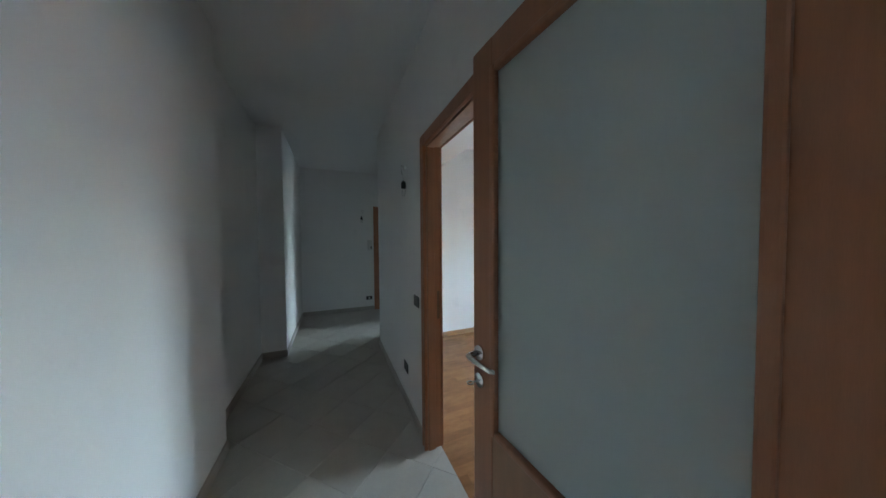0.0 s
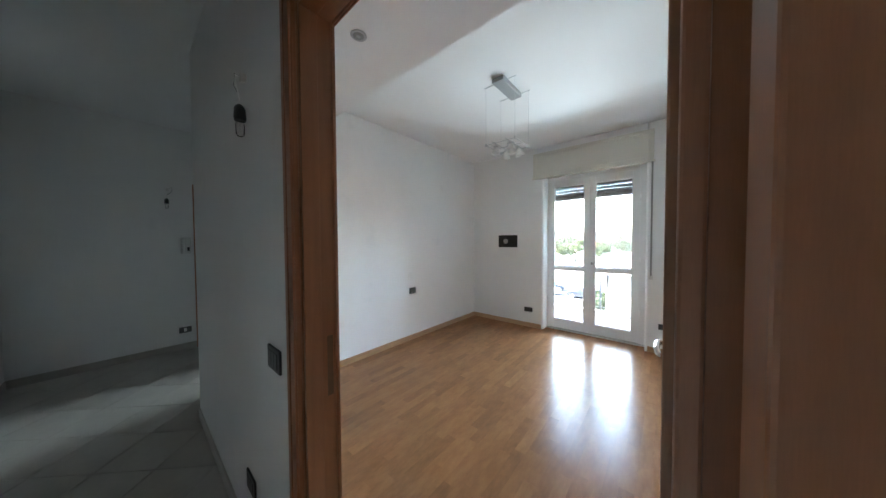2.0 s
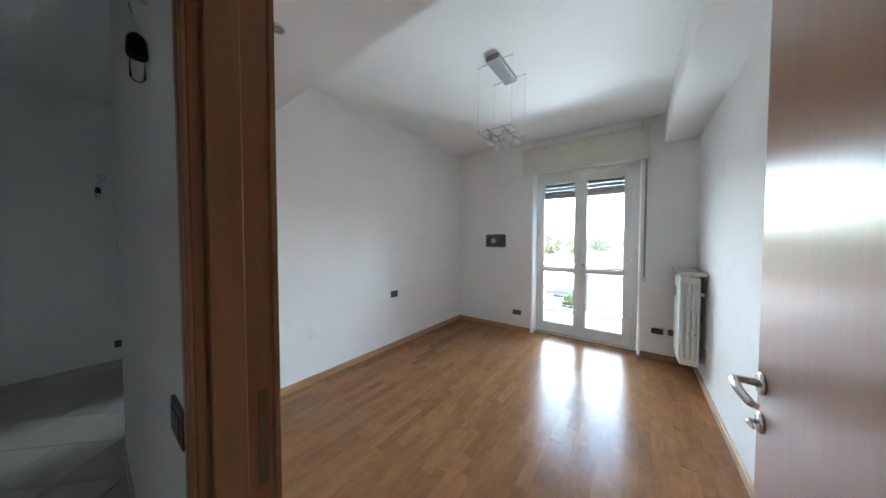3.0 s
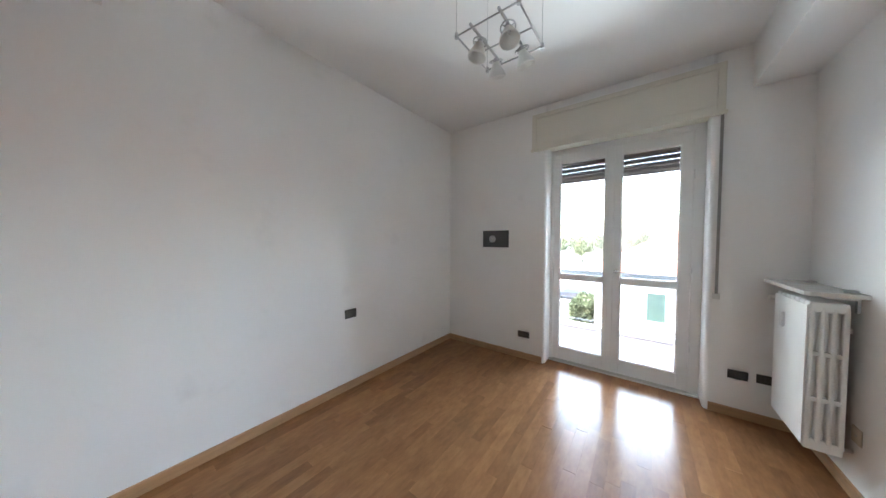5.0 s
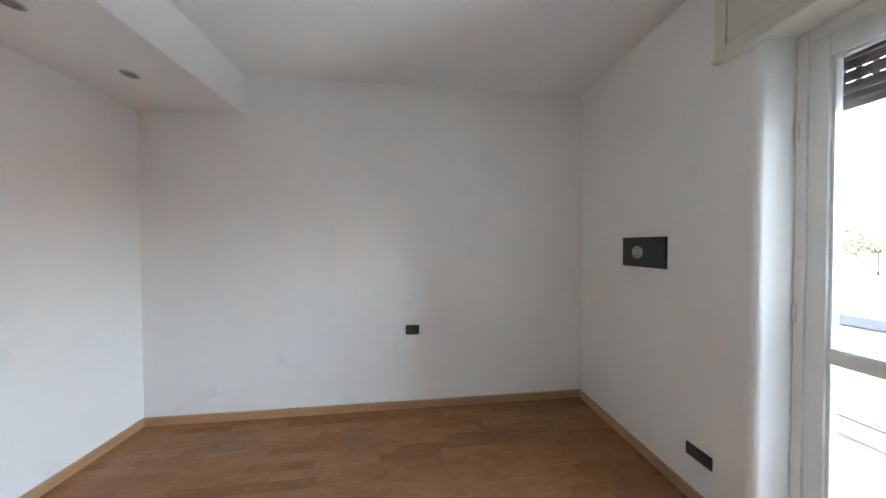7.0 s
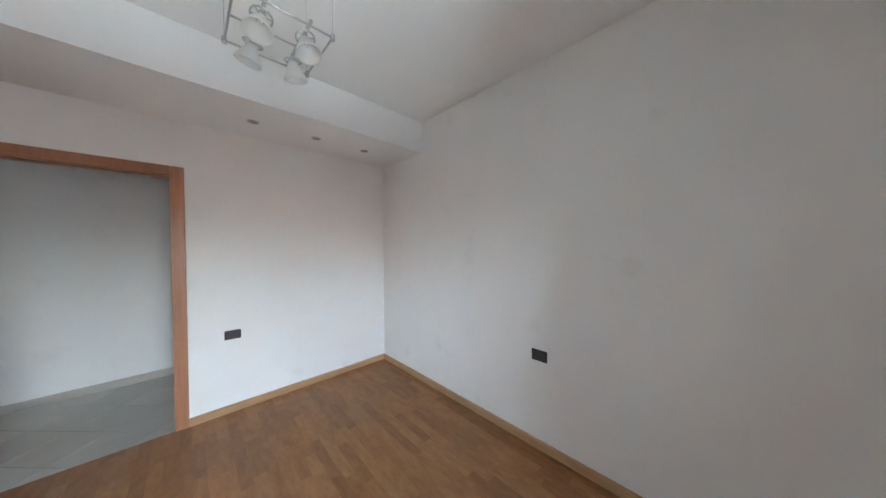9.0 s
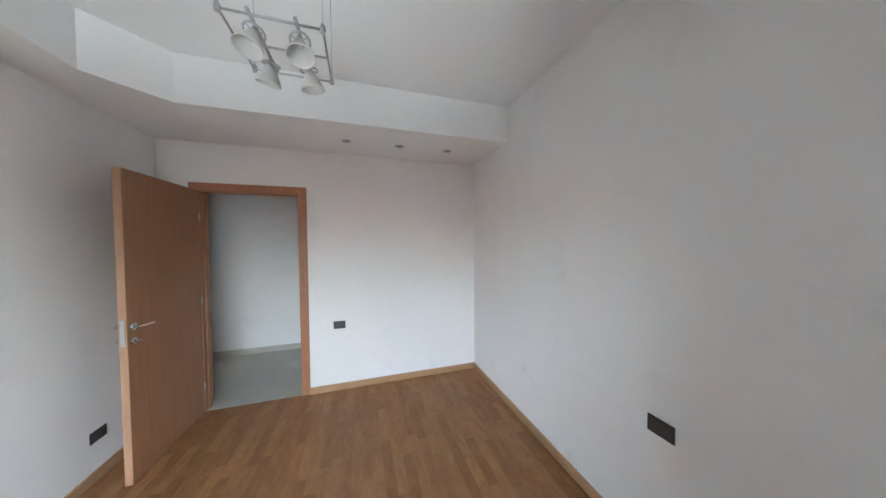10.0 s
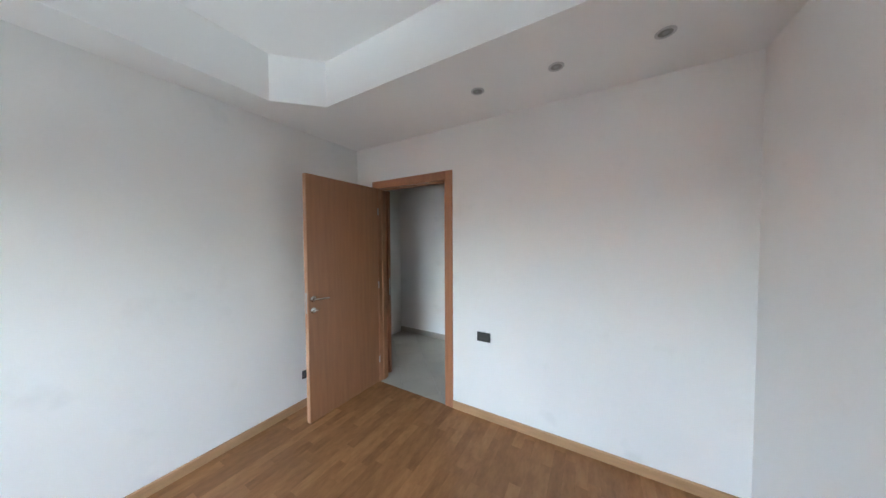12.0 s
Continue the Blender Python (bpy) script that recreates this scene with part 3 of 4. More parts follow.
def shutter_strap():
    s = thing("shutter_strap", "grey woven shutter strap ending at a small white wall plate", "shutter strap", (2.60, RY, 0.94))
    part("strap", boxes((2.590, 2.608, RY - 0.020, RY - 0.017, 0.95, 2.344)), STRAP, s)
    part("wall_plate", boxes((2.578, 2.622, RY - 0.012, RY - 0.0005, 0.905, 0.955), bevel=0.003), PLATEW, s, "small white winder plate")


shutter_strap()


# ---- radiator ----
def radiator():
    r = thing("radiator", "white enamelled column radiator hung on the wall beside the balcony door", "radiator", (2.94, 3.36, 0.2))
    x0, x1, y0, y1, z0, z1 = 2.868, 3.005, 3.115, 3.545, 0.205, 1.035
    n = 7
    step = (y1 - y0) / n
    for i in range(n):
        a = y0 + i * step
        b = a + step - 0.003
        bm = bmesh.new()
        for j in range(4):
            c = x0 + 0.0 + j * (x1 - x0 - 0.022) / 3
            box(bm, c, c + 0.022, a, b, z0 + 0.03, z1 - 0.03, 0.007)
        for za, zb in ((z0, z0 + 0.06), (z1 - 0.06, z1), (z0 + 0.275, z0 + 0.30), (z0 + 0.53, z0 + 0.555)):
            box(bm, x0 + 0.001, x1 - 0.001, a + 0.001, b - 0.001, za, zb, 0.010 if zb - za > 0.04 else 0.004)
        box(bm, x0 + 0.010, x1 - 0.010, a + 0.026, b - 0.026, z0 + 0.03, z1 - 0.03)
        part("section", bm, ENAMEL, r)
    part("front_plate", boxes((x0 - 0.008, x0 - 0.002, y0, y1, z0 + 0.02, z1 - 0.02), bevel=0.002), ENAMEL, r, "smooth flat front")
    bm = tube(bmesh.new(), [(x0 + 0.03, y1, z1 - 0.06), (x0 + 0.03, y1 + 0.05, z1 - 0.06)], 0.012, 12)
    tube(bm, [(x0 + 0.03, y1 + 0.028, z1 - 0.06), (x0 - 0.03, y1 + 0.028, z1 - 0.06)], 0.015, 14)
    part("valve", bm, PLATEW, r, "white thermostat valve")
    bm = boxes((x0 - 0.024, x0 - 0.0085, y0 + 0.27, y0 + 0.30, 0.82, 0.915), bevel=0.004)
    part("evaporation_meter", bm, PLATEW, r, "slim white heat meter")
    for y in (y0 + 0.1, y1 - 0.1):
        part("wall_bracket", boxes((x1 - 0.001, RX - 0.001, y, y + 0.02, 0.86, 0.89)), ENAMEL, r)
    part("pipe", tube(bmesh.new(), [(x1 - 0.05, y0 + 0.05, z0 + 0.03), (x1 + 0.02, y0 + 0.05, z0 + 0.03), (RX - 0.002, y0 + 0.05, z0 + 0.03)], 0.009, 10), ENAMEL, r)


radiator()


def radiator_shelf():
    s = thing("radiator_shelf", "pale grey marble shelf on brackets above the radiator", "shelf", (2.95, 3.38, 1.08))
    bm = bmesh.new()
    prism(bm, [(2.842, 3.10), (2.862, 3.085), (RX - 0.001, 3.085), (RX - 0.001, 3.70), (2.862, 3.70), (2.842, 3.685)], 1.070, 1.092)
    part("slab", bm, STONE, s)
    for y in (3.16, 3.58):
        part("bracket", boxes((2.93, RX - 0.001, y, y + 0.022, 1.0505, 1.0695), (RX - 0.012, RX - 0.001, y, y + 0.022, 0.985, 1.0695)), STEEL, s, "steel bracket")
        part("fixing_disc", lathe(bmesh.new(), [(0.024, 0), (0.024, 0.010), (0.018, 0.013), (0.0005, 0.013)], Matrix.Translation((RX - 0.03, y + 0.01, 1.0925)), 18), SILVER, s, "dark round stud")


radiator_shelf()


# ---- sockets and switches ----
def wall_plate(name, label, category, at, normal, w, h, cells, upright=False, lit=False):
    """A rounded plate on a wall with its modules. normal: out of the wall."""
    n = Vector(normal)
    m = Matrix.Translation(at) @ n.to_track_quat("-Y", "Z").to_matrix().to_4x4()
    t = thing(name, label, category, m=m)
    part("plate", boxes((-w / 2, w / 2, -0.009, -0.0005, -h / 2, h / 2), bevel=0.004), GREYP, t)
    cw = (w - 0.034) / cells
    for i in range(cells):
        x = -w / 2 + 0.017 + i * cw
        q = part("module", boxes((x + 0.0008, x + cw - 0.0008, -0.0115, -0.0092, -h / 2 + 0.014, h / 2 - 0.014), bevel=0.0009), PLATEW if lit and i == 1 else MODULE, t)
        if category == "socket" and not (lit and i == 1):
            for dz in (-0.012, 0, 0.012):
                c = Matrix.Translation((x + cw / 2, -0.0116, dz)) @ pose(0, 0, 0, 90, 0, 0)
                part("hole", lathe(bmesh.new(), [(0.0026, 0), (0.0026, 0.0006), (0.0003, 0.0006)], c, 10), BLACK, q)
    return t


SOCK = "dark grey wall socket plate above the skirting"
wall_plate("wall_socket", "dark grey socket plate halfway up the plain wall", "socket", (0, 2.135, 0.695), (1, 0, 0), 0.118, 0.082, 3)
wall_plate("light_switch", "dark grey switch plate beside the doorway", "switch", (1.563, 0, 0.70), (0, 1, 0), 0.118, 0.080, 3)
wall_plate("wall_socket", SOCK, "socket", (1.050, RY, 0.280), (0, -1, 0), 0.135, 0.072, 3)
wall_plate("wall_socket", SOCK, "socket", (2.733, RY, 0.333), (0, -1, 0), 0.110, 0.068, 3)
wall_plate("wall_socket", SOCK, "socket", (2.882, RY, 0.338), (0, -1, 0), 0.110, 0.068, 3)
wall_plate("wall_socket", "dark grey socket plate low on the wall behind the open door", "socket", (RX, 0.625, 0.296), (-1, 0, 0), 0.118, 0.075, 3)
wall_plate("light_switch", "dark grey switch plate in the corridor beside the door frame", "switch", (1.705, -DT, 0.980), (0, -1, 0), 0.120, 0.082, 3)
wall_plate("wall_socket", "dark grey corridor socket plate low on the wall", "socket", (1.375, -DT, 0.335), (0, -1, 0), 0.120, 0.082, 3)
wall_plate("wall_socket", "dark socket plate with a white module on the hall end wall", "socket", (CX0, 0.0, 0.255), (1, 0, 0), 0.118, 0.075, 3, lit=True)


def blank_plate():
    t = thing("cover_plate", "beige blank cover plate low on the wall near the radiator", "cover plate", (RX, 3.14, 0.34))
    part("plate", boxes((RX - 0.006, RX - 0.0005, 3.095, 3.175, 0.30, 0.385), bevel=0.002), BEIGE, t)
    part("screw", lathe(bmesh.new(), [(0.005, 0), (0.004, 0.002), (0.0003, 0.002)], Matrix.Translation((RX - 0.006, 3.135, 0.342)) @ pose(0, 0, 0, 0, -90, 0), 10), STEEL, t)


blank_plate()


def dial_panel():
    t = thing("wall_safe", "black rectangular wall safe door with a round silver dial", "wall safe", (0.69, RY, 1.385))
    x0, x1, z0, z1 = 0.516, 0.858, 1.285, 1.488
    part("body", boxes((x0, x1, RY - 0.010, RY - 0.0005, z0, z1), bevel=0.002), BLACK, t)
    part("door_panel", boxes((x0 + 0.010, x1 - 0.010, RY - 0.013, RY - 0.0102, z0 + 0.010, z1 - 0.010), bevel=0.001), GREYP, t)
    c = Matrix.Translation((0.652, RY - 0.0131, 1.385)) @ pose(0, 0, 0, 90, 0, 0)
    dial = part("dial", lathe(bmesh.new(), [(0.042, 0), (0.042, 0.006), (0.036, 0.010), (0.018, 0.010), (0.016, 0.022), (0.0005, 0.022)], c, 28), STEEL, t, "round silver combination dial")
    for k in range(8):
        a = k * math.pi / 4
        part("mark", tube(bmesh.new(), [c @ Vector((0.021 * math.cos(a), 0.021 * math.sin(a), 0.0105)), c @ Vector((0.033 * math.cos(a), 0.033 * math.sin(a), 0.0105))], 0.0022, 6), BLACK, dial)
    part("badge", boxes((x0 + 0.014, x0 + 0.060, RY - 0.0142, RY - 0.0132, z1 - 0.022, z1 - 0.017)), MODULE, t, "small unreadable mark")


dial_panel()


# ---- lamps ----
def spot(at):
    s = thing("recessed_spotlight", "small round recessed spotlight with a metal rim, switched off", "spotlight", m=Matrix.Translation(at), group="spotlights in the soffit")
    part("rim", lathe(bmesh.new(), [(0.030, 0), (0.043, 0), (0.043, -0.002), (0.038, -0.005), (0.030, -0.004)], seg=28, closed=True), STEEL, s)
    part("reflector", lathe(bmesh.new(), [(0.0300, -0.0015), (0.022, -0.0008), (0.0005, -0.0006)], seg=24), DULL, s)
    part("bulb", lathe(bmesh.new(), [(0.012, -0.0012), (0.012, -0.003), (0.006, -0.0045), (0.0005, -0.005)], seg=16), SILVER, s)
    return s


first = spot((1.447, 0.407, SZ - 0.0005))
for x in (0.963, 0.478):
    copy_thing(first, Matrix.Translation((x, 0.407, SZ - 0.0005)))


def pendant():
    cx, cy, hx, hy, zf = 1.588, 1.880, 0.143, 0.146, 2.276
    t = thing("pendant_lamp", "silver suspended rod-frame lamp with four frosted glass shades", "ceiling lamp", (cx, cy, CZ))
    part("ceiling_plate", boxes((cx - 0.055, cx + 0.055, cy - 0.19, cy + 0.19, CZ - 0.042, CZ - 0.0005), bevel=0.004), SILVER, t, "long grey ceiling plate")
    for sy in (-1, 1):
        part("top_rod", tube(bmesh.new(), [(cx - hx - 0.012, cy + sy * hy, CZ - 0.030), (cx + hx + 0.012, cy + sy * hy, CZ - 0.030)], 0.0035, 8), STEEL, t)
        for sx in (-1, 1):
            part("wire", tube(bmesh.new(), [(cx + sx * hx, cy + sy * hy, CZ - 0.030), (cx + sx * hx, cy + sy * hy, zf)], 0.0011, 6), STEEL, t)
            part("corner_joint", lathe(bmesh.new(), [(0.008, -0.010), (0.009, 0), (0.008, 0.010), (0.003, 0.020)], Matrix.Translation((cx + sx * hx, cy + sy * hy, zf)), 12), STEEL, t)
    for sy in (-1, 0.05, 1):
        part("frame_rod", tube(bmesh.new(), [(cx - hx, cy + sy * hy, zf), (cx + hx, cy + sy * hy, zf)], 0.0038, 8), STEEL, t)
    for sx in (-1, 1):
        part("frame_rod", tube(bmesh.new(), [(cx + sx * hx, cy - hy, zf), (cx + sx * hx, cy + hy, zf)], 0.0038, 8), STEEL, t)
    for sx in (-1, 1):
        part("lamp_bar", tube(bmesh.new(), [(cx + sx * 0.065, cy - hy - 0.012, zf + 0.009), (cx + sx * 0.065, cy + hy + 0.012, zf + 0.009)], 0.006, 10), STEEL, t)
    for sx, sy, dx, dy in ((1, 1, 0.20, 0.30), (-1, 1, -0.08, 0.36), (1, -1, 0.20, -0.22), (-1, -1, -0.18, -0.14)):
        at = Matrix.Translation((cx + sx * 0.065, cy + 0.010 + sy * 0.078, zf - 0.004)) @ Vector((-dx, -dy, 1)).to_track_quat("Z", "Y").to_matrix().to_4x4()
        bm = tube(bmesh.new(), [at @ Vector((0, 0, 0.004)), at @ Vector((0, 0, -0.030))], 0.011, 12)
        h = part("lamp_holder", bm, STEEL, t)
        w = part("wheel_ring", ring(bmesh.new(), at @ Matrix.Translation((0, 0, -0.010)), 0.031, 0.0032, 26, 8), STEEL, h)
        for k in range(3):
            a = k * math.pi / 3 + 0.3
            tube_bm = tube(bmesh.new(), [at @ Vector((0.031 * math.cos(a), 0.031 * math.sin(a), -0.010)), at @ Vector((-0.031 * math.cos(a), -0.031 * math.sin(a), -0.010))], 0.0022, 6)
            part("spoke", tube_bm, STEEL, h)
        part("shade", lathe(bmesh.new(), [(0.015, -0.014), (0.021, -0.026), (0.032, -0.050), (0.042, -0.072), (0.044, -0.082), (0.041, -0.082), (0.039, -0.072), (0.029, -0.050), (0.018, -0.026), (0.012, -0.014)], at, 26, True), OPAL, h, "frosted glass cone shade")
        part("bulb", lathe(bmesh.new(), [(0.007, -0.030), (0.007, -0.042), (0.004, -0.047), (0.0005, -0.048)], at, 14), OPAL, h)


pendant()


def bare_bulb(o, n, side):
    """A bare lampholder left hanging by its wires from the wall."""
    o, n, s = Vector(o), Vector(n), Vector(side)
    t = thing("hanging_bulb", "bare bulb in a black holder hanging by wires from the wall", "bare bulb", o, group="bare bulbs on the walls")
    z = Vector((0, 0, 1))
    part("terminal", boxes((o.x - 0.010, o.x + 0.010, o.y - 0.010, o.y + 0.010, o.z - 0.018, o.z + 0.018), bevel=0.003), PLATEW, t, "white wire connector")
    for k, r in ((0.0, 0.0022), (1.0, 0.0018)):
        part("wire", tube(bmesh.new(), [o + n * 0.002, o + n * 0.018 - s * (0.01 + 0.03 * k) + z * (0.01 + 0.02 * k), o + n * 0.022 - s * (0.016 + 0.024 * k) - z * 0.02, o + n * 0.018 + s * 0.004 - z * 0.07, o + n * 0.013 + s * 0.004 - z * 0.115], r, 6), MODULE if k else PLATEW, t)
    c = Matrix.Translation(o + n * 0.014 + s * 0.006 - z * 0.175)
    part("holder", lathe(bmesh.new(), [(0.006, 0.064), (0.015, 0.056), (0.019, 0.046), (0.021, 0.012), (0.019, 0.0)], c, 16), BLACK, t, "black lampholder")
    part("bulb", lathe(bmesh.new(), [(0.013, 0.0), (0.015, -0.020), (0.015, -0.052), (0.008, -0.062), (0.0005, -0.064)], c, 16), BULB, t, "clear glass bulb")


bare_bulb((1.425, -DT - 0.010, 2.045), (0, -1, 0), (1, 0, 0))
bare_bulb((CX0 + 0.010, -0.125, 2.05), (1, 0, 0), (0, -1, 0))


def intercom():
    t = thing("intercom", "white wall intercom handset beside the entrance door", "intercom", (CX0, 0.03, 1.35))
    part("base", boxes((CX0 + 0.0005, CX0 + 0.028, -0.02, 0.075, 1.245, 1.455), bevel=0.006), PLATEW, t)
    part("handset", boxes((CX0 + 0.029, CX0 + 0.055, -0.012, 0.028, 1.255, 1.448), bevel=0.010), PLATEW, t)
    part("buttons", boxes((CX0 + 0.0282, CX0 + 0.031, 0.040, 0.062, 1.28, 1.33), bevel=0.001), MODULE, t)


intercom()

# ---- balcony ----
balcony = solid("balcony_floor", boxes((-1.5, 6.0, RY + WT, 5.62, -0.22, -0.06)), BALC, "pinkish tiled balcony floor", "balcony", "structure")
solid("balcony_kerb", boxes((-1.5, 6.0, 5.50, 5.62, -0.0595, 0.0), bevel=0.006), CONC, "pale concrete kerb at the balcony edge", "kerb", "structure")


def railing():
    r = thing("balcony_railing", "grey painted iron balcony railing", "railing", (2.2, 5.55, 0))
    part("handrail", boxes((-1.5, 6.0, 5.525, 5.570, 0.800, 0.885), bevel=0.008), RAILM, r)
    part("low_bar", boxes((-1.5, 6.0, 5.538, 5.556, 0.058, 0.076)), RAILM, r)
    for x in (-0.555, 1.745, 4.045):
        part("post", boxes((x, x + 0.03, 5.532, 5.562, 0.0, 0.7995), bevel=0.003), RAILM, r)


railing()


def awning_arm():
    a = thing("awning_arm", "pale folded awning arm reaching out from the facade", "awning arm", (0.95, RY + WT, 2.4))
    p, q = Vector((0.95, RY + WT + 0.012, 2.42)), Vector((0.50, 6.75, 2.42))
    u = (q - p).normalized()
    n = Vector((-u.y, u.x, 0)) * 0.045
    bm = bmesh.new()
    prism(bm, [(v.x, v.y) for v in (p - n, q - n, q + n, p + n)], 2.40, 2.445)
    bmesh.ops.bevel(bm, geom=bm.edges[:], offset=0.006, segments=2, affect="EDGES", profile=0.5)
    part("arm", bm, PLATEW, a)
    part("wall_bracket", boxes((0.88, 1.02, RY + WT + 0.0005, RY + WT + 0.012, 2.34, 2.50), bevel=0.002), PLATEW, a)


awning_arm()

# ---- outside ----
GZ = -6.0
solid("ground", boxes((-400, 400, -60, 900, GZ - 0.4, GZ)), GRASS, "park grass reaching to the horizon", "ground", "structure")
solid("yard", boxes((-60, 40, 4.6, 34, GZ - 0.1, GZ + 0.02)), GRAVEL, "worn grey asphalt yard below the building", "ground", "structure")
solid("pavement", boxes((-120, 120, 34, 35.5, GZ - 0.1, GZ + 0.14), bevel=0.03), CONC, "pale pavement with a kerb", "pavement", "structure")
solid("road", boxes((-120, 120, 35.5, 46, GZ - 0.1, GZ + 0.03)), ASPH, "grey asphalt street", "road", "structure")
solid("pavement_square", boxes((-140, 120, 46, 96, GZ - 0.1, GZ + 0.12), bevel=0.03), CONC, "pale paved square beyond the street", "pavement", "structure")
solid("building_facade", boxes((-26, -1.25, RY, RY + WT, GZ, 4.5), (-0.65, -0.1, RY, RY + WT, GZ, 4.5), (-1.25, -0.65, RY, RY + WT, GZ, 0.9), (-1.25, -0.65, RY, RY + WT, 2.2, 4.5), (RX + 0.12, 26, RY, RY + WT, GZ, 4.5),
      (-0.1, RX + 0.12, RY, RY + WT, GZ, -0.3), (-0.1, RX + 0.12, RY, RY + WT, CZ + 0.3, 4.5)), RENDER, "pale rendered facade around the balcony", "facade", "structure")


def villa():
    h = thing("house", "low white villa with a terracotta hip roof and green shutters", "house", (9.0, 21, GZ))
    x0, x1, y0, y1, ez = 0.15, 17.0, 17.0, 27.0, -0.35
    part("wall", boxes((x0, x1, y0, y1, GZ, ez)), RENDER, h)
    o = 0.7
    a = [(x0 - o, y0 - o), (x1 + o, y0 - o), (x1 + o, y1 + o), (x0 - o, y1 + o)]
    rid = [(x0 + 5.0, (y0 + y1) / 2), (x1 - 5.0, (y0 + y1) / 2)]
    rz = 2.78
    roof = part("roof", prism(bmesh.new(), a, ez - 0.12, ez), CONC, h, "pale concrete eaves")
    lo = [Vector((x, y, ez)) for x, y in a]
    r0, r1 = Vector((*rid[0], rz)), Vector((*rid[1], rz))
    for q, (p0, p1, t0, t1) in enumerate(((lo[0], lo[1], r0, r1), (lo[1], lo[2], r1, r1), (lo[2], lo[3], r1, r0), (lo[3], lo[0], r0, r0))):
        bm = bmesh.new()
        rows = 20
        for k in range(rows):
            f0, f1 = k / rows, (k + 1.06) / rows
            f1 = min(f1, 1.0)
            m0, m1, n0, n1 = p0.lerp(t0, f0), p1.lerp(t1, f0), p0.lerp(t0, f1), p1.lerp(t1, f1)
            up = Vector((0, 0, 0.03))
            cnt = max(1, int((m1 - m0).length / 0.30))
            for c in range(cnt):
                s0, s1 = c / cnt, (c + 0.97) / cnt
                va = m0.lerp(m1, s0) + up
                vb = m0.lerp(m1, s1) + up
                vc = n0.lerp(n1, s1) + up * 0.25
                vd = n0.lerp(n1, s0) + up * 0.25
                mid0, mid1 = (va + vb) / 2 + Vector((0, 0, 0.022)), (vc + vd) / 2 + Vector((0, 0, 0.02))
                v = [bm.verts.new(w) for w in (va, mid0, vb, vc, mid1, vd)]
                bm.faces.new((v[0], v[1], v[4], v[5]))
                bm.faces.new((v[1], v[2], v[3], v[4]))
        t = part("roof_tiles", bm, TERRA, roof, "rows of curved terracotta tiles")
        t["kind"] = "stuff"
    part("gutter", tube(bmesh.new(), [(x0 - o, y0 - o - 0.05, ez - 0.06), (x1 + o, y0 - o - 0.05, ez - 0.06)], 0.07, 8), CONC, h)
    part("downpipe", tube(bmesh.new(), [(x0 + 0.1, y0 - 0.08, GZ), (x0 + 0.1, y0 - 0.08, ez - 0.3), (x0 + 0.1, y0 - o, ez - 0.1)], 0.05, 8), CONC, h)
    for x in (2.72, 6.0, 9.3, 12.6):
        for z in (-2.55, -5.4):
            w = part("window", boxes((x - 0.34, x + 0.34, y0 - 0.03, y0 + 0.05, z, z + 1.35)), CARGLASS, h)
            part("sill", boxes((x - 0.55, x + 0.55, y0 - 0.10, y0 - 0.001, z - 0.07, z - 0.001)), CONC, w)
            for sx in (-1, 1):
                bm = bmesh.new()
                xa = x + (-0.345 if sx < 0 else 0.005)
                box(bm, xa, xa + 0.05, y0 - 0.075, y0 - 0.035, z, z + 1.35)
                box(bm, xa + 0.295, xa + 0.34, y0 - 0.075, y0 - 0.035, z, z + 1.35)
                for k in range(17):
                    box(bm, xa + 0.051, xa + 0.294, y0 - 0.068, y0 - 0.042, z + 0.01 + k * 0.08, z + 0.07 + k * 0.08)
                part("shutter", bm, GREENW, w, "closed green louvred shutter")


villa()


def tree(at, height, spread, mat, seed, label):
    rng = random.Random(seed)
    x, y = at
    t = thing("tree", label, "tree", (x, y, GZ))
    bm = bmesh.new()
    base, fork = Vector((x, y, GZ)), Vector((x + rng.uniform(-0.2, 0.2), y, GZ + height * 0.35))
    tube(bm, [base, base.lerp(fork, 0.5) + Vector((0.08, 0, 0)), fork], 0.2, 8, [0.28, 0.2, 0.16])
    ends = []
    for k in range(9):
        a = k * 2.4 + rng.random()
        e = fork + Vector((math.cos(a) * spread * rng.uniform(0.35, 0.8), math.sin(a) * spread * rng.uniform(0.35, 0.8), height * rng.uniform(0.05, 0.5)))
        tube(bm, [fork, fork.lerp(e, 0.5) + Vector((0, 0, 0.25)), e], 0.06, 6, [0.10, 0.06, 0.025])
        ends.append(e)
    part("trunk", bm, BARK, t)
    bm = bmesh.new()
    for k in range(2600):
        e = rng.choice(ends)
        d = Vector((rng.gauss(0, 1), rng.gauss(0, 1), rng.gauss(0, 0.75)))
        p = e + d.normalized() * (rng.random() ** 0.5) * spread * 0.42
        s = rng.uniform(0.16, 0.36)
        q = Euler((rng.uniform(0, 6.28), rng.uniform(0, 6.28), rng.uniform(0, 6.28))).to_matrix()
        v = [bm.verts.new(p + q @ Vector(c) * s) for c in ((-1, 0, 0), (0, -0.55, 0.12), (1, 0, 0), (0, 0.55, 0.12))]
        bm.faces.new(v)
    part("crown", bm, mat, t, "leafy uneven crown")
    return t


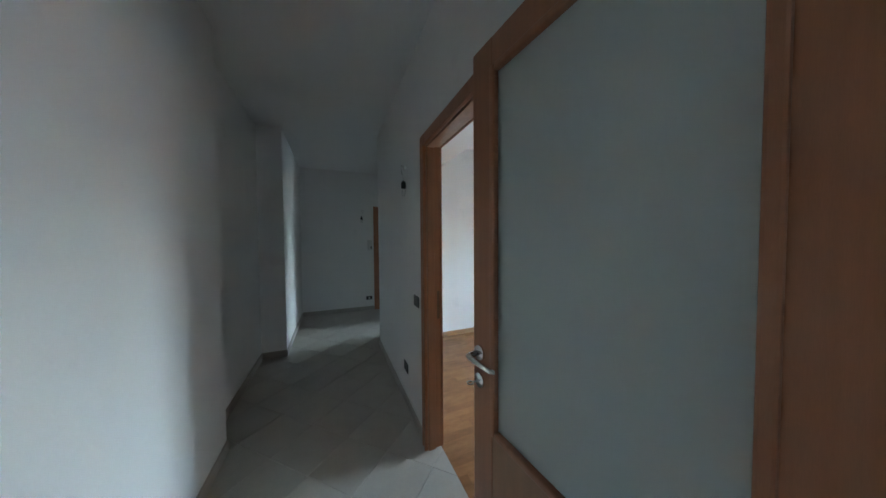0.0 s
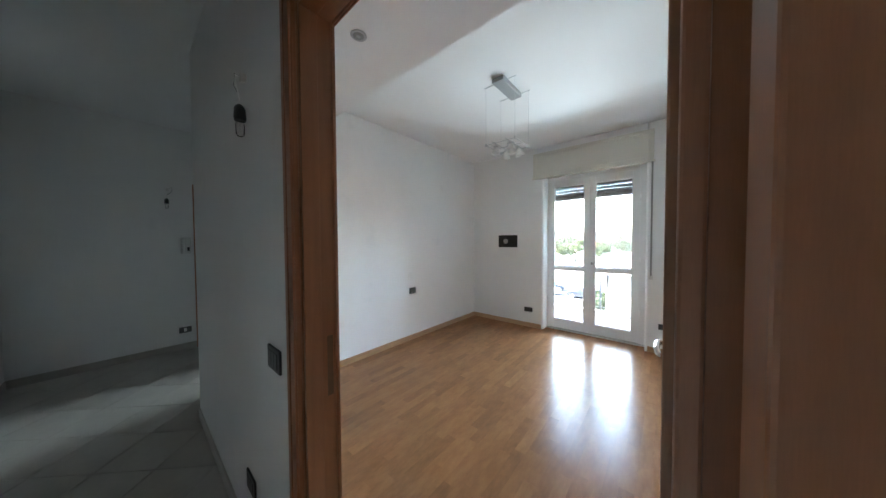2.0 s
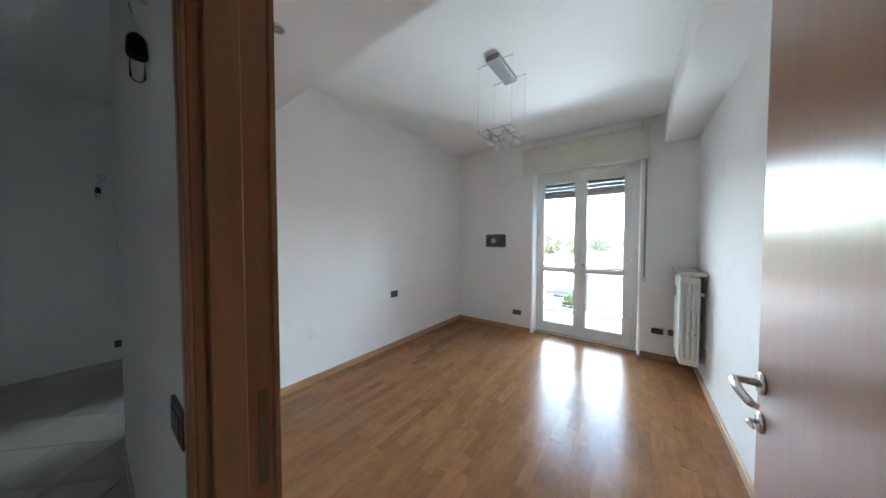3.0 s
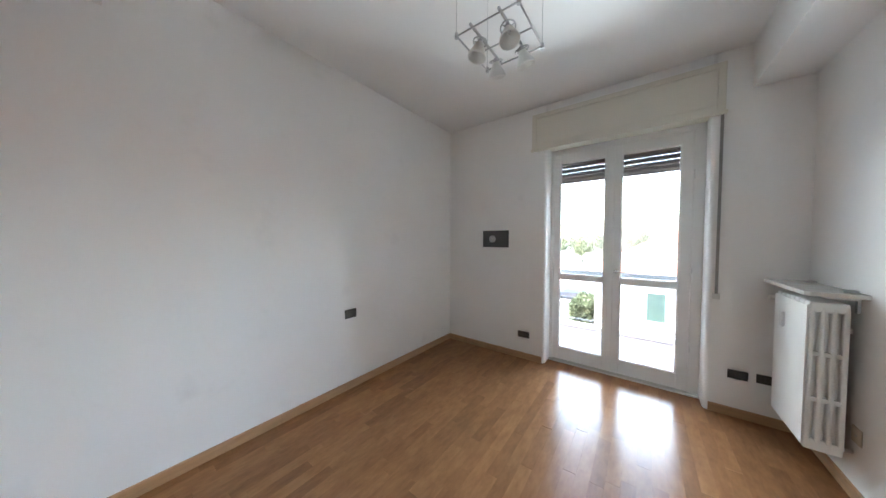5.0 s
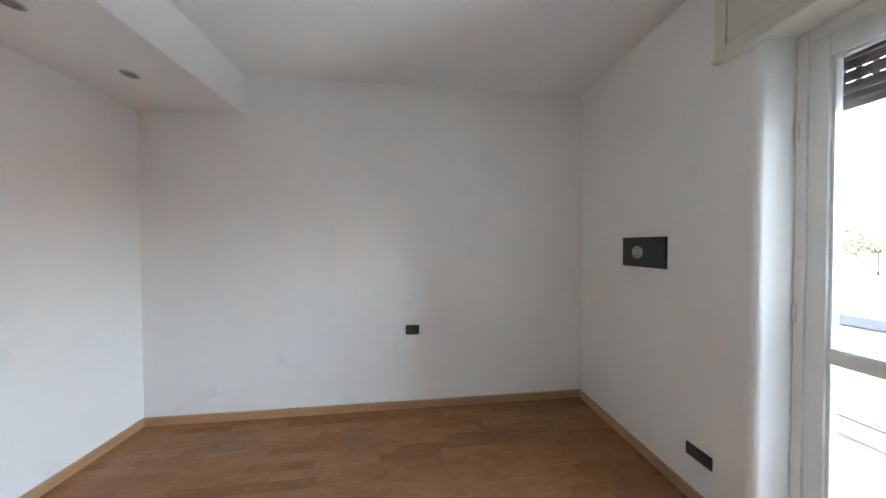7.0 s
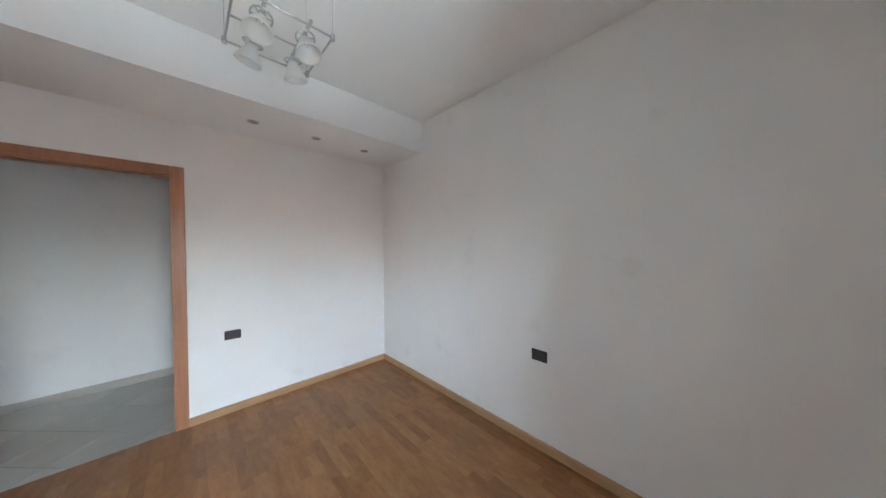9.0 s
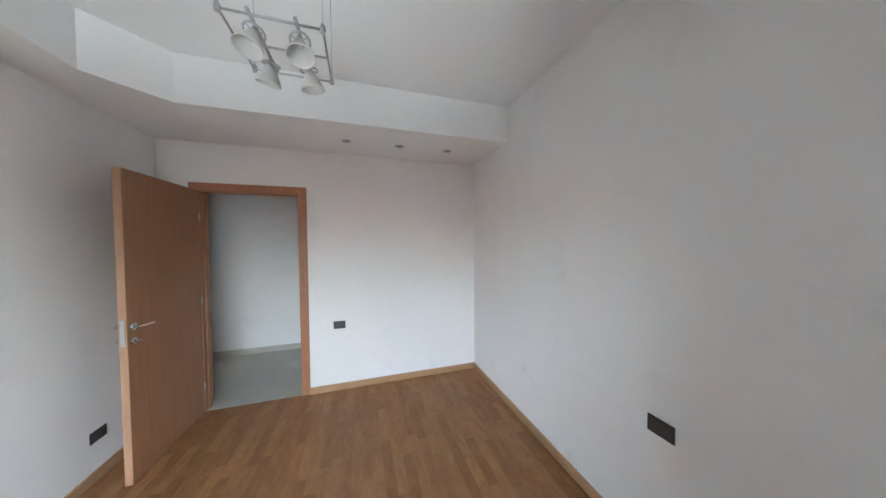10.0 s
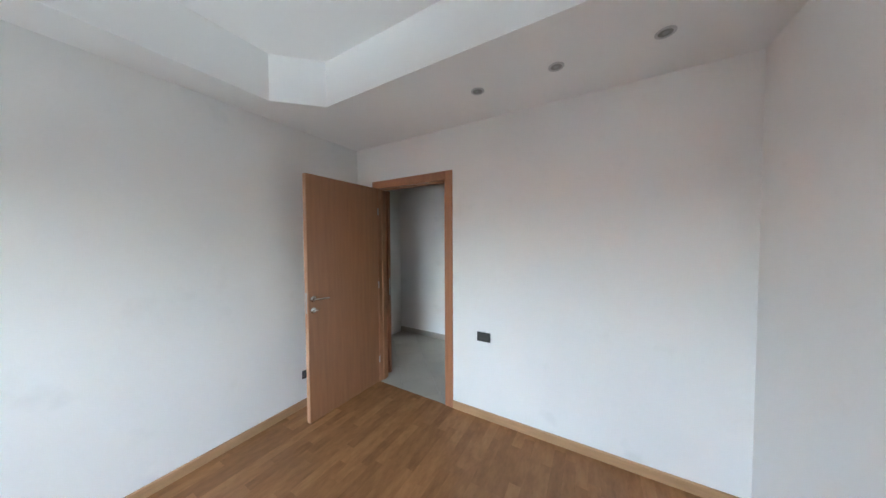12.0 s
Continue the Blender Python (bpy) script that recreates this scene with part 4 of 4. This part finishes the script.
TL = "broad leafy green tree in the park beyond the square"
trees = [tree((-28, 106), 13.5, 6.0, LEAF, 1, TL), tree((-21.5, 100), 8.5, 3.4, LEAF2, 2, "small light green tree at the edge of the square")]
for x, y, s, z, src in ((-37, 112, 1.0, 20, 0), (-18, 114, 0.9, 70, 0), (-26.5, 99, 0.9, 140, 1), (-9, 110, 0.85, 200, 0), (1, 116, 1.0, 260, 0), (-48, 110, 1.1, 310, 0), (-60, 118, 1.1, 100, 0), (12, 118, 1.0, 15, 0), (-14, 101, 0.9, 45, 1), (-34, 101, 0.85, 85, 1), (26, 120, 1.2, 170, 0), (-74, 116, 1.3, 220, 0)):
    c = copy_thing(trees[src], Matrix.Translation((x, y, GZ)) @ pose(0, 0, 0, 0, 0, z))
    c.scale = (s, s, s)


def wood_band():
    rng = random.Random(9)
    bm = bmesh.new()
    for k in range(5200):
        x = rng.uniform(-220, 200)
        top = 6.6 + 2.2 * math.sin(x * 0.13) + 1.5 * math.sin(x * 0.41 + 1) + rng.uniform(-1, 1)
        p = Vector((x, 165 + rng.uniform(-6, 6), GZ + top * 1.35 * rng.random() ** 0.6))
        s = rng.uniform(0.5, 1.2)
        q = Euler((rng.uniform(0, 6.28), rng.uniform(0, 6.28), rng.uniform(0, 6.28))).to_matrix()
        bm.faces.new([bm.verts.new(p + q @ Vector(c) * s) for c in ((-1, 0, 0), (0, -0.6, 0.15), (1, 0, 0), (0, 0.6, 0.15))])
    solid("far_woods", bm, LEAF, "distant line of trees behind the park", "woods", "stuff")


wood_band()


def hedge():
    rng = random.Random(4)
    bm = bmesh.new()
    for k in range(2600):
        p = Vector((rng.uniform(-2.0, -0.7), rng.uniform(21.0, 26.0), GZ + 3.0 * rng.random() ** 0.5))
        s = rng.uniform(0.09, 0.2)
        q = Euler((rng.uniform(0, 6.28), rng.uniform(0, 6.28), rng.uniform(0, 6.28))).to_matrix()
        bm.faces.new([bm.verts.new(p + q @ Vector(c) * s) for c in ((-1, 0, 0), (0, -0.6, 0.15), (1, 0, 0), (0, 0.6, 0.15))])
    solid("hedge", bm, HEDGE, "tall clipped green hedge beside the villa", "hedge", "stuff")


hedge()


def car(m, paint, label):
    c = thing("car", label, "car", m=m)
    side = [(-2.05, 0.35), (-2.08, 0.62), (-1.95, 0.80), (-1.15, 0.90), (-0.55, 1.36), (0.85, 1.40), (1.55, 0.98), (2.0, 0.92), (2.08, 0.60), (2.05, 0.35)]
    bm = bmesh.new()
    rows = []
    for y, k in ((-0.82, 0.0), (-0.78, 1.0), (0.78, 1.0), (0.82, 0.0)):
        rows.append([bm.verts.new((x, y * (0.82 if z > 1.2 else 1.0), z - (0.03 if not k else 0))) for x, z in side])
    n = len(side)
    for a, b in zip(rows, rows[1:]):
        for i in range(n):
            bm.faces.new((a[i], a[(i + 1) % n], b[(i + 1) % n], b[i]))
    bm.faces.new(rows[0])
    bm.faces.new(rows[-1][::-1])
    part("body", bm, paint, c)
    for s in (-1, 1):
        bm = bmesh.new()
        v = [bm.verts.new((x, s * y, z)) for x, y, z in ((-1.02, 0.825, 0.95), (-0.52, 0.70, 1.30), (0.80, 0.70, 1.33), (1.36, 0.825, 0.98))]
        w = [bm.verts.new(q.co + Vector((0, s * 0.012, 0.0))) for q in v]
        bm.faces.new(w)
        for i in range(4):
            bm.faces.new((v[i], v[(i + 1) % 4], w[(i + 1) % 4], w[i]))
        part("side_window", bm, CARGLASS, c)
    for xa, za, xb, zb in ((-1.12, 0.935, -0.60, 1.34), (1.50, 1.01, 0.90, 1.385)):
        bm = bmesh.new()
        v = [bm.verts.new(p) for p in ((xa, -0.70, za), (xa, 0.70, za), (xb, 0.60, zb), (xb, -0.60, zb))]
        bm.faces.new(v)
        g = bmesh.ops.extrude_face_region(bm, geom=bm.faces[:])
        bmesh.ops.translate(bm, verts=[e for e in g["geom"] if isinstance(e, bmesh.types.BMVert)], vec=(0.012 if xa > 0 else -0.012, 0, 0.012))
        part("windscreen", bm, CARGLASS, c)
    for x in (-1.3, 1.3):
        for s in (-1, 1):
            at = Matrix.Translation((x, s * 0.80, 0.31)) @ pose(0, 0, 0, 90, 0, 0)
            wh = part("wheel", lathe(bmesh.new(), [(0.19, -0.10), (0.29, -0.10), (0.31, -0.07), (0.31, 0.07), (0.29, 0.10), (0.19, 0.10)], at, 20), TYRE, c)
            part("rim", lathe(bmesh.new(), [(0.185, -0.102), (0.185, 0.102)], at, 16), STEEL, wh)
    return c


DARK = "dark parked car at the roadside"
c1 = car(pose(-5.0, 36.9, GZ + 0.03), CARD, DARK)
copy_thing(c1, pose(-10.6, 41.0, GZ + 0.03, 0, 0, 180))
c2 = car(pose(-16.0, 41.2, GZ + 0.03), CARS, "silver parked car at the roadside")
copy_thing(c2, pose(-10.3, 37.0, GZ + 0.03, 0, 0, 180))


# ---- floor tiles of the corridor ----
def clip(poly, ax, lim, keep_less):
    out = []
    for i, p in enumerate(poly):
        q = poly[(i + 1) % len(poly)]
        ip = p[ax] <= lim if keep_less else p[ax] >= lim
        iq = q[ax] <= lim if keep_less else q[ax] >= lim
        if ip:
            out.append(p)
        if ip != iq:
            f = (lim - p[ax]) / (q[ax] - p[ax])
            out.append((p[0] + f * (q[0] - p[0]), p[1] + f * (q[1] - p[1])))
    return out


def tile_mesh(poly):
    bm = bmesh.new()
    n = len(poly)
    c = Vector((sum(p[0] for p in poly) / n, sum(p[1] for p in poly) / n))
    ins = [(p[0] + (c.x - p[0]) * 0.012, p[1] + (c.y - p[1]) * 0.012) for p in poly]
    lo = [bm.verts.new((x, y, -0.0079)) for x, y in poly]
    mid = [bm.verts.new((x, y, -0.0012)) for x, y in poly]
    hi = [bm.verts.new((x, y, 0.0)) for x, y in ins]
    for a, b in ((lo, mid), (mid, hi)):
        for i in range(n):
            bm.faces.new((a[i], a[(i + 1) % n], b[(i + 1) % n], b[i]))
    bm.faces.new(hi)
    return mesh_of("tile", bm, TILE)


H, J = 0.2425, 0.0022
whole = tile_mesh([(H - J, 0), (0, H - J), (-H + J, 0), (0, -H + J)])
for i in range(-18, 19):
    for j in range(-18, 19):
        cx, cy = 1.8275 + (i + j) * H, -0.360 - H + (i - j) * H
        if not (CX0 - 0.2 < cx < CX1 + 0.3 and -1.8 < cy < 3.2) or (cy > 0.25 and cx > 0.2):
            continue
        poly = [(cx + H - J, cy), (cx, cy + H - J), (cx - H + J, cy), (cx, cy - H + J)]
        for ax, lim, less in ((0, CX0, False), (0, CX1 + DT, True), (1, -1.50, False), (1, 1.40, True)):
            poly = clip(poly, ax, lim, less) if poly else poly
        if len(poly) < 3:
            continue
        if max(p[0] for p in poly) <= -0.061 or max(p[1] for p in poly) <= -0.002:
            pieces = [poly]
        else:
            upper = clip(poly, 1, -0.002, False)
            pieces = [clip(poly, 1, -0.002, True), clip(upper, 0, -0.061, True) if upper else []]
        for cut in pieces:
            if len(cut) < 3:
                continue
            if len(cut) == 4 and abs(max(p[0] for p in cut) - min(p[0] for p in cut) - 2 * (H - J)) < 1e-6 and abs(max(p[1] for p in cut) - min(p[1] for p in cut) - 2 * (H - J)) < 1e-6:
                ob = new("tile", whole)
                ob.location = (cx, cy, 0)
            else:
                mx, my = sum(p[0] for p in cut) / len(cut), sum(p[1] for p in cut) / len(cut)
                ob = new("tile", tile_mesh([(p[0] - mx, p[1] - my) for p in cut]))
                ob.location = (mx, my, 0)
            ob.parent = corridor_floor

# ---- parquet staves ----
PW, PL = 0.0709, 0.42
stave_cache = {}


def stave_mesh(length):
    if length not in stave_cache:
        bm = bmesh.new()
        a, b, g = PW / 2 - 0.0001, length / 2 - 0.0001, 0.0001
        lo = [bm.verts.new((x, y, -0.011)) for x, y in ((-a, -b), (a, -b), (a, b), (-a, b))]
        mid = [bm.verts.new((x, y, -g)) for x, y in ((-a, -b), (a, -b), (a, b), (-a, b))]
        hi = [bm.verts.new((x, y, 0)) for x, y in ((-a + g, -b + g), (a - g, -b + g), (a - g, b - g), (-a + g, b - g))]
        for p, q in ((lo, mid), (mid, hi)):
            for i in range(4):
                bm.faces.new((p[i], p[(i + 1) % 4], q[(i + 1) % 4], q[i]))
        bm.faces.new(hi)
        stave_cache[length] = mesh_of("stave", bm, PARQUET)
    return stave_cache[length]


rng = random.Random(12)
staves = []
for i in range(43):
    x = (i + 0.5) * PW
    y = -0.0015 - 0.06 * rng.randrange(7)
    end = RY + 0.15 if WX0 - 0.04 < x < WX1 + 0.04 else RY - 0.002
    while y < end - 0.02:
        y0, y1 = max(y, -0.0015), min(y + PL, end)
        if y1 - y0 > 0.02:
            staves.append((x, round((y0 + y1) / 2, 4), round(y1 - y0, 3)))
        y += PL
staves.sort(key=lambda s: math.hypot(s[0] - 1.7, s[1] - 1.9))
for x, y, length in staves[:300]:
    ob = new("parquet_stave", stave_mesh(length))
    ob.location = (x, y, 0)
    ob.rotation_euler = (radians(rng.gauss(0, 0.16)), radians(rng.gauss(0, 0.3)), 0)
    ob.parent = floor
bm = bmesh.new()
for x, y, length in staves[300:]:
    made = len(bm.verts)
    box(bm, x - PW / 2 + 0.0001, x + PW / 2 - 0.0001, y - length / 2 + 0.0001, y + length / 2 - 0.0001, -0.011, 0.0)
    bm.verts.ensure_lookup_table()
    ax, ay = radians(rng.gauss(0, 0.3)), radians(rng.gauss(0, 0.16))
    for v in bm.verts[made:]:
        v.co.z += (v.co.x - x) * ax + (v.co.y - y) * ay
rest = part("parquet_edge", bm, PARQUET_REST, floor)
rest["kind"] = "stuff"
